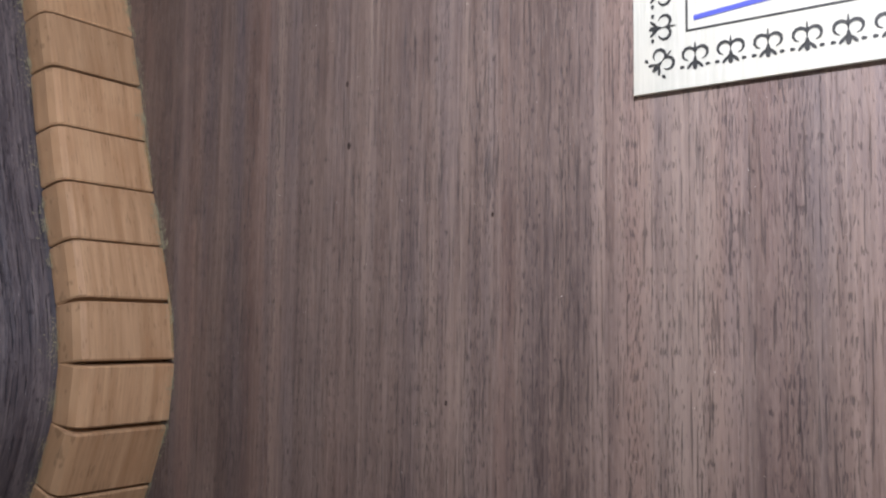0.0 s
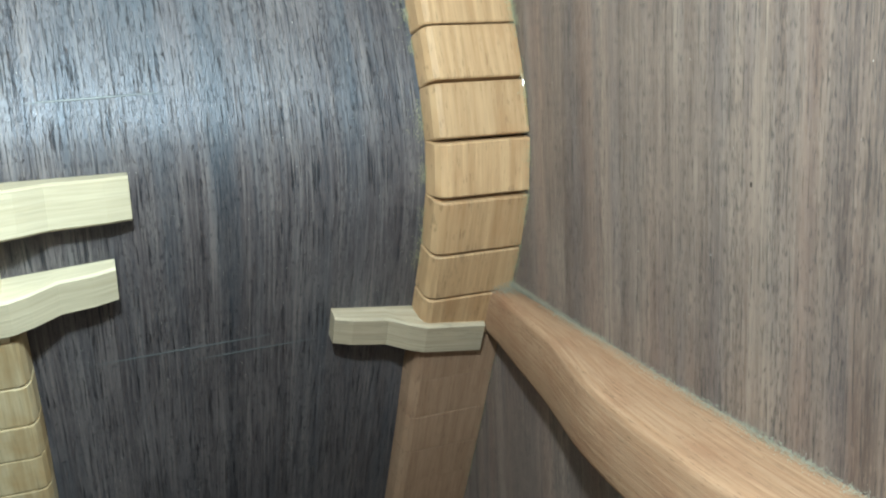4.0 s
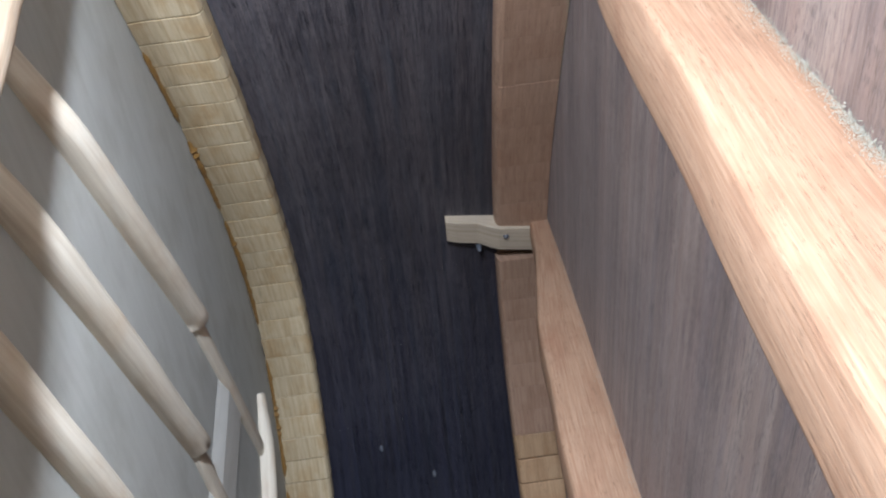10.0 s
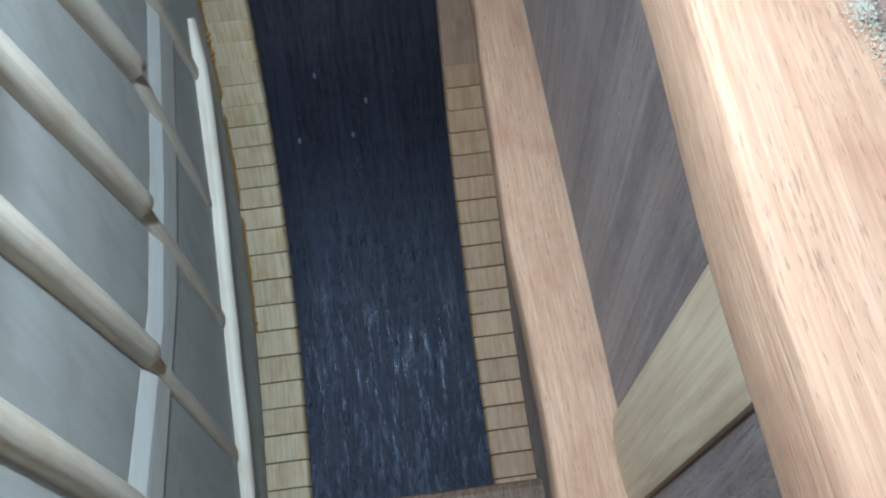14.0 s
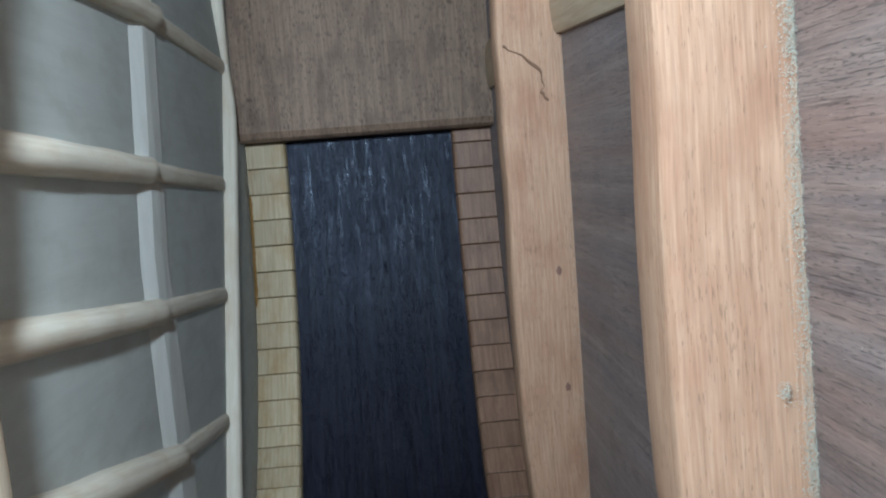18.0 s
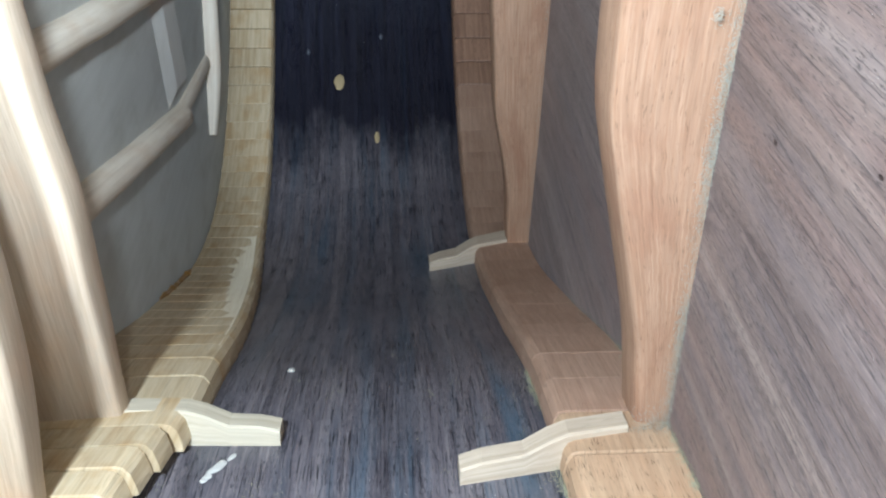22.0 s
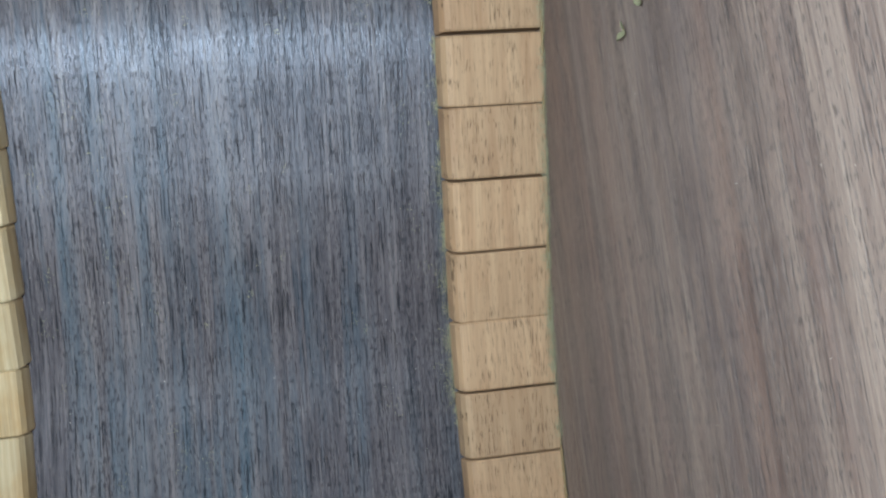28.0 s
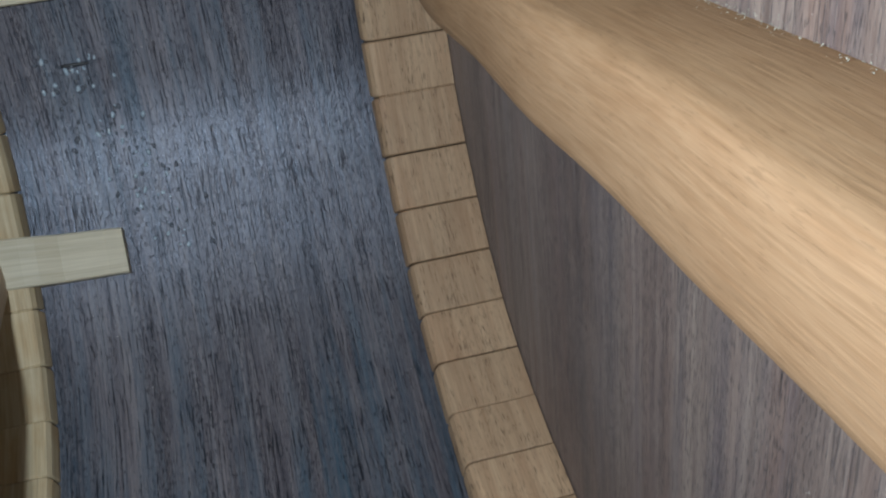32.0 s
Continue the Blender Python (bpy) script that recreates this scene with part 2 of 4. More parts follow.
        t.link(t.math("SUBTRACT", 0.66, t.math("MULTIPLY", mask, 0.3)), t.bsdf.inputs["Specular IOR Level"])
        t.bsdf.inputs["Specular Tint"].default_value = (0.74, 0.83, 1.0, 1)
    h = t.math("ADD", t.math("ADD", t.math("MULTIPLY", soft, 0.35), t.math("MULTIPLY", soft2, 0.45)), t.math("ADD", t.math("MULTIPLY", fibre, 0.35), t.math("MULTIPLY", torn, 0.4)))
    if fuzz:
        t.bsdf.inputs["Sheen Weight"].default_value = fuzz
        t.bsdf.inputs["Sheen Roughness"].default_value = 0.45
        t.bsdf.inputs["Sheen Tint"].default_value = (0.85, 0.78, 0.8, 1)
    return t.finish(col, r, h, 0.0002 * relief, 0.85, 0.6)


def softwood(name, dark, light, line_scale=900, rough=0.55, pores=0.0, mottle=(0.5, 0.35, 0.2), spec=0.35, blotch=0.2, vary=0.25, pore_size=(3600, 330), bump=0.55, many=0.0, run=24):
    t = Tree(name)
    lines = t.noise(t.coords(line_scale, run), 1, 3, 0.6, 0.1)
    fine = t.noise(t.coords(3200, 120), 1, 2, 0.6)
    patch = t.noise(t.coords(120, 60), 1, 4, 0.6)
    col = t.ramp(lines, [(0.32, dark), (0.62, light)])
    col = t.mix(t.math("MULTIPLY", t.ramp(patch, [(0.48, (0, 0, 0)), (0.72, (1, 1, 1))]), blotch), col, mottle)
    col = t.mix(0.4 * bump, col, t.ramp(fine, [(0.3, (0.3, 0.3, 0.3)), (0.7, (0.7, 0.7, 0.7))]), "OVERLAY")
    if pores:
        p = t.noise(t.coords(*pore_size), 1, 2, 0.55)
        some = t.noise(t.coords(260, 60), 1, 2)
        hole = t.ramp(t.math("SUBTRACT", p, t.math("MULTIPLY", t.math("SUBTRACT", some, 0.5), 0.3)), [(0.32 + many, (0, 0, 0)), (0.39 + many, (1, 1, 1))])
        col = t.mix(t.math("MULTIPLY", t.math("SUBTRACT", 1.0, hole), pores), col, tuple(c * 0.28 for c in dark))
    info = t.node("ShaderNodeObjectInfo")
    hsv = t.node("ShaderNodeHueSaturation")
    t.link(t.math("ADD", t.math("MULTIPLY", info.outputs["Random"], vary), 1 - vary / 2), hsv.inputs["Value"])
    t.link(col, hsv.inputs["Color"])
    h = t.math("ADD", t.math("MULTIPLY", lines, 0.4), t.math("MULTIPLY", fine, 0.6))
    return t.finish(hsv.outputs[0], rough, h, 0.00012, bump, spec)


M_BACK = rosewood("rosewood_back", (0.076, 0.052, 0.046), (0.146, 0.106, 0.091), (0.255, 0.198, 0.166), 0.56, 0.55, 0.5, 0.30, 1.3, tint=(0.10, 0.10, 0.125), tint_amount=0.4, warm=(0.20, 0.108, 0.080), warm_amount=0.4, relief=0.8, fuzz=0.08)
# the wide dark fade to the tail is shade put into the wood colour
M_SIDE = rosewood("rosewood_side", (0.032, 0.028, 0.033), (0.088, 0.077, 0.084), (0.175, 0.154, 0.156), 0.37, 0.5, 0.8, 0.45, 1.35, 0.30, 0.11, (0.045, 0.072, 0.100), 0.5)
M_SIDE_STAINED = rosewood("rosewood_side_stained", (0.040, 0.037, 0.045), (0.102, 0.092, 0.104), (0.190, 0.172, 0.178), 0.32, 0.6, 0.85, 0.45, 1.3, 0.22, 0.012, (0.044, 0.092, 0.132), 0.75, relief=1.2, many=0.01)
M_SPRUCE = softwood("spruce_soundboard", (0.70, 0.69, 0.625), (0.75, 0.74, 0.675), 420, 0.6, 0, (0.57, 0.55, 0.47), 0.3, 0.55, 0.0, bump=0.15)
M_BAR = softwood("spruce_bar", (0.43, 0.335, 0.235), (0.51, 0.415, 0.305), 1100, 0.6, 0.1, (0.52, 0.34, 0.21), 0.3, 0.55, 0.15)
M_FAN = softwood("spruce_fan", (0.60, 0.525, 0.41), (0.74, 0.67, 0.545), 800, 0.55, 0, (0.55, 0.41, 0.27), 0.35, 0.5, 0.1, bump=0.4)
M_TAB = softwood("pale_foot_wood", (0.45, 0.395, 0.285), (0.545, 0.49, 0.37), 1100, 0.55, 0, (0.62, 0.52, 0.38), 0.35, 0.2, 0.15)
M_TABTAN = softwood("tan_foot_wood", (0.42, 0.345, 0.25), (0.53, 0.45, 0.345), 1100, 0.6, 0.25, (0.44, 0.34, 0.25), 0.3, 0.25, 0.15)
M_CEDAR = softwood("cedar_brace", (0.325, 0.190, 0.116), (0.395, 0.250, 0.162), 1700, 0.75, 0.42, (0.27, 0.135, 0.080), 0.25, 0.7, 0.1, (5200, 520), 0.9, run=55)
M_HONEY = softwood("honey_brace", (0.235, 0.138, 0.073), (0.280, 0.172, 0.096), 1900, 0.75, 0.2, (0.19, 0.095, 0.042), 0.12, 0.3, 0.1, (5200, 520), 0.6, run=150)
M_LINING = softwood("mahogany_lining", (0.37, 0.225, 0.120), (0.49, 0.325, 0.190), 700, 0.55, 0.35, (0.34, 0.18, 0.085), 0.35, 0.5, 0.2)
M_LINLOW = softwood("plain_mahogany_lining", (0.315, 0.195, 0.130), (0.385, 0.250, 0.172), 900, 0.6, 0.3, (0.27, 0.155, 0.10), 0.3, 0.6, 0.06, (5200, 300), 0.7)
M_LINTAIL = softwood("stained_mahogany_lining", (0.225, 0.125, 0.080), (0.345, 0.205, 0.130), 700, 0.5, 0.5, (0.16, 0.085, 0.055), 0.35, 0.7, 0.2, (5200, 300), 0.6)
M_LINPORE = softwood("porous_mahogany_lining", (0.39, 0.250, 0.148), (0.48, 0.330, 0.205), 700, 0.6, 0.8, (0.36, 0.20, 0.11), 0.3, 0.4, 0.16, (6400, 420), 0.7, 0.01)
M_LINTOP = softwood("pale_lining", (0.42, 0.315, 0.18), (0.54, 0.445, 0.29), 1000, 0.55, 0.25, (0.38, 0.235, 0.095), 0.35, 0.7, 0.14, (3000, 60))
# web far darker than its blocks: shade inside the kerfs, put into the colour
M_KERF_SHADE = softwood("kerf_web", (0.05, 0.03, 0.02), (0.1, 0.06, 0.035), 900, 0.8)
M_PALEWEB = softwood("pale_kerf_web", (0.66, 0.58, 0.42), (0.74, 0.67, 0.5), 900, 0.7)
M_BLOCK = softwood("mahogany_block", (0.185, 0.118, 0.078), (0.275, 0.187, 0.128), 900, 0.6, 0.75, (0.135, 0.086, 0.058), 0.3, 0.75, 0.0, (2700, 460), 0.9, 0.03)
M_PAPER = softwood("label_paper", (0.50, 0.53, 0.465), (0.55, 0.58, 0.51), 200, 0.7, 0, (0.6, 0.58, 0.44), 0.3, 0.3, 0.0)
M_INK = Tree("black_ink").finish((0.02, 0.025, 0.025), 0.6)
M_BLUE = Tree("blue_pen").finish((0.06, 0.09, 0.45), 0.5)
M_GLUE = Tree("dried_glue").finish((0.46, 0.36, 0.2), 0.12, spec=0.6)
M_CLEAR = Tree("clear_glue").finish((0.10, 0.11, 0.13), 0.06, spec=0.8)
# glue drops with the bluish-white glint painted in as a pale colour
M_GLINTGLUE = Tree("glint_glue").finish((0.33, 0.40, 0.46), 0.12, spec=0.8)
M_TIDE = Tree("tide_mark").finish((0.17, 0.095, 0.060), 0.7, spec=0.2)
M_AMBER = Tree("amber_glue").finish((0.27, 0.15, 0.045), 0.3, spec=0.5)
M_BEAD = Tree("glossy_glue_bead").finish((0.30, 0.22, 0.12), 0.08, spec=0.7)
M_FUZZ = Tree("wood_dust").finish((0.33, 0.32, 0.26), 0.95)
M_SHAVING = Tree("green_shaving").finish((0.20, 0.20, 0.12), 0.8)
M_GREEN = Tree("greenish_dust").finish((0.34, 0.33, 0.22), 0.95)
M_WHITE = Tree("pale_speck").finish((0.75, 0.74, 0.68), 0.7)
M_WAX = Tree("waxy_glue").finish((0.5, 0.5, 0.46), 0.3, spec=0.5)
M_SCRATCH = Tree("pale_scratch").finish((0.13, 0.145, 0.16), 0.4, spec=0.5)
M_PIN = Tree("pin_knot_wood").finish((0.035, 0.022, 0.018), 0.5)
M_KNOT = Tree("dark_knot").finish((0.17, 0.085, 0.058), 0.6)
M_DARK = Tree("dark_scratch").finish((0.01, 0.01, 0.012), 0.5)
M_STRIP = softwood("spruce_strip", (0.5, 0.38, 0.25), (0.62, 0.5, 0.35), 700, 0.6, 0, (0.45, 0.34, 0.22), 0.3, 0.25)


# ---- building blocks ----
def part(name, bm, material, parent=None, label="", m=None):
    me = bpy.data.meshes.new(name)
    bm.to_mesh(me)
    bm.free()
    me.materials.append(material)
    ob = new(name, me)
    if m is not None:
        ob.matrix_basis = m
    if parent is not None:
        ob.parent = parent
    if label:
        tagged(ob, label)
    return ob


def loft(rings, uv_of=None, closed=True, caps=True, shade=False):
    """A skin over rings of points (all of one length); UVs: round the ring, along the loft, in metres."""
    bm = bmesh.new()
    layer = bm.loops.layers.uv.new("UVMap")
    rows = [[bm.verts.new(p) for p in ring] for ring in rings]
    n = len(rings[0])
    run = [0.0]
    for a, b in zip(rings, rings[1:]):
        run.append(run[-1] + max((Vector(q) - Vector(p)).length for p, q in zip(a, b)))
    peri, mid = [0.0], rings[len(rings) // 2]
    for k in range(n):
        peri.append(peri[-1] + (Vector(mid[(k + 1) % n]) - Vector(mid[k])).length)
    for i in range(len(rows) - 1):
        for k in range(n if closed else n - 1):
            f = bm.faces.new((rows[i][k], rows[i][(k + 1) % n], rows[i + 1][(k + 1) % n], rows[i + 1][k]))
            f.smooth = shade
            for loop, uv in zip(f.loops, ((peri[k], run[i]), (peri[k + 1], run[i]), (peri[k + 1], run[i + 1]), (peri[k], run[i + 1]))):
                loop[layer].uv = uv
    if caps and closed:
        for row, flip in ((rows[0], True), (rows[-1], False)):
            f = bm.faces.new(row[::-1] if flip else row)
            c = row[0].co
            for loop in f.loops:
                d = loop.vert.co - c
                loop[layer].uv = (d.x + d.y * 0.7, d.z * 0.3 + d.y * 0.1)
    bmesh.ops.recalc_face_normals(bm, faces=bm.faces)
    if shade:
        for e in bm.edges:
            if len(e.link_faces) == 2 and e.calc_face_angle(0) > 0.6:
                e.smooth = False
    return bm


def bar(stations, width_of, height_of, base_of, up=1.0, side=None, round_top=0.5, n=7, wobble=0.0, corner=0.0):
    """A bar along stations (x, y points); at each its width, height above base; up +1 rises from a floor, -1 hangs from a ceiling."""
    rings = []
    for i, p in enumerate(stations):
        a, b = stations[max(0, i - 1)], stations[min(len(stations) - 1, i + 1)]
        t = Vector((b[0] - a[0], b[1] - a[1], 0)).normalized()
        q = Vector((-t.y, t.x, 0))
        w, h, z = width_of(i) / 2, height_of(i), base_of(i)
        w *= 1 + wobble * noise.noise((p[0] * 60, p[1] * 60, 1))
        h *= 1 + wobble * noise.noise((p[0] * 50, p[1] * 50, 7))
        prof = [(-w, 0), (-w, h * (1 - round_top))]
        for k in range(1, n):
            ang = math.pi - math.pi * k / n
            prof.append((w * math.cos(ang), h * (1 - round_top) + h * round_top * math.sin(ang)))
        prof += [(w, h * (1 - round_top)), (w, 0)]
        if corner:
            c = min(corner, w * 0.8, h * 0.6)
            arc = [(c * (1 - math.cos(a)), c * (1 - math.sin(a))) for a in (0, 0.52, 1.05, math.pi / 2)]
            prof = [(-w, 0)] + [(-w + u, h - v) for u, v in arc] + [(0, h * 1.02)] + [(w - u, h - v) for u, v in arc[::-1]] + [(w, 0)]
        rings.append([Vector((p[0], p[1], z)) + q * u + Vector((0, 0, up * v)) for u, v in prof])
    return rings


def board(points, z_of, thick, uv=lambda p: (p.x, p.y)):
    """A thin board over a closed polygon."""
    bm = bmesh.new()
    layer = bm.loops.layers.uv.new("UVMap")
    lo = [bm.verts.new((p[0], p[1], z_of(p[1]))) for p in points]
    hi = [bm.verts.new((p[0], p[1], z_of(p[1]) + thick)) for p in points]
    faces = [bm.faces.new(lo), bm.faces.new(hi)]
    n = len(points)
    for k in range(n):
        faces.append(bm.faces.new((lo[k], lo[(k + 1) % n], hi[(k + 1) % n], hi[k])))
    bmesh.ops.recalc_face_normals(bm, faces=bm.faces)
    for f in bm.faces:
        for loop in f.loops:
            loop[layer].uv = uv(loop.vert.co)
    return bm


# ---- the body: sides, back, soundboard ----
def make_side(name, sign, material, label):
    steps = 240
    rings = []
    for i in range(steps + 1):
        s = LENGTH * i / steps
        pin, _, _ = rim(s, sign)
        pout, _, _ = rim(s, sign, -0.0025)
        z = top_z(pin.y) + 0.002
        if i in (0, steps):
            pin.x = pout.x = sign * 0.00005
        rings.append([pin + Vector((0, 0, -0.003)), pin + Vector((0, 0, z)), pout + Vector((0, 0, z)), pout + Vector((0, 0, -0.003))])
    bm = loft(rings, shade=True)
    layer = bm.loops.layers.uv.active
    for f in bm.faces:
        f.smooth = len(f.verts) == 4
    ob = part(name, bm, material)
    for e in ob.data.edges:
        if abs(ob.data.vertices[e.vertices[0]].co.z - ob.data.vertices[e.vertices[1]].co.z) < 0.01:
            e.use_edge_sharp = True
    return tagged(ob, label, "wall", kind="structure")


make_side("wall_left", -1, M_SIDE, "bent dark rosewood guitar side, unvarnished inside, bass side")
make_side("wall_right", 1, M_SIDE_STAINED, "bent dark rosewood guitar side, stained black near the tail")

floor = tagged(new("floor"), "two-piece brown rosewood guitar back, bare and streaky inside", "guitar back", kind="structure")
for sign in (-1, 1):
    outer = [rim(s, sign, -0.002)[0] for s in np.linspace(0, LENGTH, 160)]
    pts = [(sign * max(sign * p.x, 0.00001), p.y) for p in outer]
    part("back_half", board(pts, lambda y: -0.003, 0.003, lambda p: (p.x, p.y)), M_BACK, floor)

HOLE = (0.0, 0.349, 0.0455)


def make_top():
    treble, bass = ([rim(s, sign, 0.0002)[0] for s in np.linspace(0, LENGTH, 90)] for sign in (1, -1))
    loop_out = [(p.x, p.y) for p in treble] + [(p.x, p.y) for p in bass[::-1][1:-1]]
    bm = bmesh.new()
    layer = bm.loops.layers.uv.new("UVMap")
    n = len(loop_out)
    levels = 14
    grid = []
    for j in range(levels + 1):
        f = (j / levels)
        row = []
        for (x, y) in loop_out:
            d = Vector((x - HOLE[0], y - HOLE[1]))
            inner = d.normalized() * HOLE[2]
            p = inner.lerp(d, f)
            row.append(bm.verts.new((HOLE[0] + p.x, HOLE[1] + p.y, top_z(HOLE[1] + p.y))))
        grid.append(row)
    for j in range(levels):
        for k in range(n):
            bm.faces.new((grid[j][k], grid[j][(k + 1) % n], grid[j + 1][(k + 1) % n], grid[j + 1][k]))
    geo = bmesh.ops.solidify(bm, geom=bm.faces[:], thickness=-0.0025)
    bmesh.ops.recalc_face_normals(bm, faces=bm.faces)
    for f in bm.faces:
        f.smooth = abs(f.normal.z) > 0.7
        for loop in f.loops:
            loop[layer].uv = (loop.vert.co.x, loop.vert.co.y)
    return part("ceiling", bm, M_SPRUCE)


tagged(make_top(), "pale grey spruce soundboard with a round sound hole", "soundboard", kind="structure")

# ---- tail block ----
def tail_block():
    rings = []
    for z in np.linspace(0.0, DEPTH, 9):
        ring = []
        for x, y in ((-0.0305, 0.0006), (-0.0305, 0.0150), (-0.0295, 0.0172), (-0.0272, 0.0184), (0, 0.0187), (0.0215, 0.0184), (0.0238, 0.0172), (0.0248, 0.0150), (0.0248, 0.0006)):
            ring.append(Vector((x, y, z)))
        rings.append(ring)
    bm = loft(rings)
    layer = bm.loops.layers.uv.active
    for f in bm.faces:
        for loop in f.loops:
            loop[layer].uv = loop[layer].uv.yx
    return part("tail_block", bm, M_BLOCK)


tagged(tail_block(), "brown open-pored mahogany tail block between soundboard and back", "end block")

# ---- back braces with their feet ----
def run_of(length, bass, treble):
    """Height along a brace from its two tapers: (distance from the end, height) for the bass end and the treble end."""
    def ease(rows, d):
        xs, hs = [p[0] for p in rows], [p[1] for p in rows]
        return sum(float(np.interp(d + e, xs, hs)) for e in (-0.003, -0.001, 0.001, 0.003)) / 4

    return lambda d: min(ease(bass, d), ease(treble, length - d))


def brace(name, ya, yb, width, bass, treble, base, up, material, label, category, group, inset=0.0012, corner=0.0012, bow=None, neck=0.72):
    xa, xb = -half_width(ya, -1) + inset, half_width(yb) - inset
    n = 90
    st = []
    for i in range(n + 1):
        u = i / n
        u = 0.5 - 0.5 * math.cos(math.pi * u)
        x = xa + (xb - xa) * u
        st.append((x, ya + (yb - ya) * u + (bow(x) if bow else 0.0)))
    h = run_of(xb - xa, bass, treble)
    rings = bar(st, lambda i: width * (neck + (1 - neck) * smooth(0.004, 0.03, min(st[i][0] - xa, xb - st[i][0]))), lambda i: h(st[i][0] - xa),
                lambda i: base(st[i][1]), up, wobble=0.05, corner=corner)
    ob = part(name, loft(rings, shade=True), material)
    return tagged(ob, label, category, group)


BACK = lambda y: 0.0
GB = "braces on the guitar back"


def sway(x):
    """The brace below the sound hole bends towards the neck at both ends."""
    d = x - 0.03
    return -0.0072 + (0.36 if d < 0 else 0.86) * d * d


brace("back_brace", 0.2735, 0.2735, 0.0108, [(0, 0.0036), (0.008, 0.0038), (0.03, 0.0064), (0.045, 0.0094), (0.054, 0.0102), (0.079, 0.0106), (0.104, 0.0114), (0.138, 0.0130)], [(0, 0.0042), (0.017, 0.0060), (0.036, 0.0102), (0.049, 0.0131), (0.057, 0.0137), (0.074, 0.0135), (0.125, 0.0132)], BACK, 1, M_CEDAR,
           "reddish cedar back brace below the sound hole, fuzzy along its base", "brace", GB, bow=sway, neck=0.8)
B2 = brace("back_brace", 0.1550, 0.1560, 0.0105, [(0, 0.0050), (0.02, 0.0062), (0.045, 0.0106), (0.056, 0.0117), (0.1, 0.0134), (0.13, 0.0140)], [(0, 0.0055), (0.02, 0.0070), (0.045, 0.0112), (0.07, 0.0137), (0.1, 0.0140)], BACK, 1, M_CEDAR, "reddish cedar back brace across the lower bout, with dark knots", "brace", GB)
UPPER = [(0, 0.0062), (0.006, 0.0074), (0.02, 0.0108), (0.05, 0.0120)]
brace("back_brace", 0.4000, 0.4000, 0.0112, UPPER, UPPER, BACK, 1, M_HONEY, "tan rounded back brace across the upper bout", "brace", GB, inset=0.0040, corner=0.0022, neck=0.92)

HB = "harmonic bars"
TREBLE = [(0, 0.0084), (0.024, 0.0120), (0.042, 0.0143), (0.06, 0.0141), (0.075, 0.0136), (0.12, 0.0180)]
DEEPER = [(0, 0.0128), (0.024, 0.0141), (0.042, 0.0148), (0.06, 0.0143), (0.075, 0.0136), (0.12, 0.0180)]
brace("harmonic_bar", 0.2975, 0.2920, 0.0062, [(0, 0.0064), (0.008, 0.0072), (0.052, 0.0151), (0.1, 0.0206), (0.12, 0.0207)], TREBLE, top_z, -1, M_BAR, "pale spruce harmonic bar under the soundboard beside the sound hole", "brace", HB, corner=0.0008)
brace("harmonic_bar", 0.2860, 0.2705, 0.0062, [(0, 0.0064), (0.008, 0.0072), (0.06, 0.0133), (0.088, 0.0178), (0.12, 0.0196)], DEEPER, top_z, -1, M_BAR, "pale spruce harmonic bar under the soundboard above the fan braces", "brace", HB, corner=0.0008)
SHORT = [(0, 0.0085), (0.008, 0.0090), (0.06, 0.0140)]
brace("harmonic_bar", 0.3995, 0.3995, 0.0065, SHORT, SHORT, top_z, -1, M_BAR, "pale spruce harmonic bar above the sound hole", "brace", HB, corner=0.0007)
brace("harmonic_bar", 0.4455, 0.4455, 0.0075, SHORT, SHORT, top_z, -1, M_BAR, "pale spruce harmonic bar in the upper bout", "brace", HB, corner=0.0007)

FEET = []


def top_height(y, sign):
    """Height of a soundboard lining: the treble one is deep below the waist and shallow above it."""
    if sign < 0:
        return 1.0
    return 1 + 0.45 * smooth(0.13, 0.255, y) * (1 - smooth(0.268, 0.300, y)) - 0.16 * smooth(0.290, 0.315, y)


def foot(sign, y0, y1, z_end, width, material, label, top=False, thick=0.0054, tip=0.0030, start=0.0, group="brace feet on the sides"):
    """A small wooden foot on the side, from the end of a brace over the lining; y0 at the brace, y1 at the tip."""
    sa, sb = s_at(y0), s_at(y1)
    FEET.append((sign, top, sa, width))
    lin = LIN * top_height(y0, sign) if top else LIN
    zs = [start, start + 0.003, 0.010, lin - 0.001, lin + 0.0015, lin + 0.005, 0, 0]
    far = (top_z(y0) - z_end) if top else z_end
    zs[6], zs[7] = max(lin + 0.007, far - 0.003), far
    rings = []
    for k, h in enumerate(zs):
        u = h / far
        c = sa + (sb - sa) * u
        w = width * (1.06 - 0.12 * u) / 2
        th = thick if h < lin else thick + (tip - thick) * smooth(lin - 0.001, lin + 0.006, h)
        if k == 7:
            th -= 0.0006
        z = top_z(y0) - h if top else h
        ring = []
        for ds, inn in ((-w, 0.0), (-w, th - 0.0003), (-w + 0.0003, th), (w - 0.0003, th), (w, th - 0.0003), (w, 0.0)):
            p, t, nrm = rim(c, sign)
            ring.append(p + t * ds + nrm * inn + Vector((0, 0, z)))
        rings.append(ring)
    return tagged(part("brace_foot", loft(rings), material), label, "brace foot", group)


PALE = "small pale wooden foot glued to the side under a soundboard bar"
TAN = "small tan wooden foot glued to the side at a back brace"
foot(-1, 0.2715, 0.2755, 0.0294, 0.0060, M_TABTAN, TAN, start=0.004)
foot(1, 0.2775, 0.2832, 0.0293, 0.0040, M_TABTAN, TAN, start=0.006)
foot(-1, 0.1520, 0.1580, 0.0298, 0.0098, M_TABTAN, TAN)
foot(1, 0.1540, 0.1670, 0.0282, 0.0072, M_TABTAN, TAN)
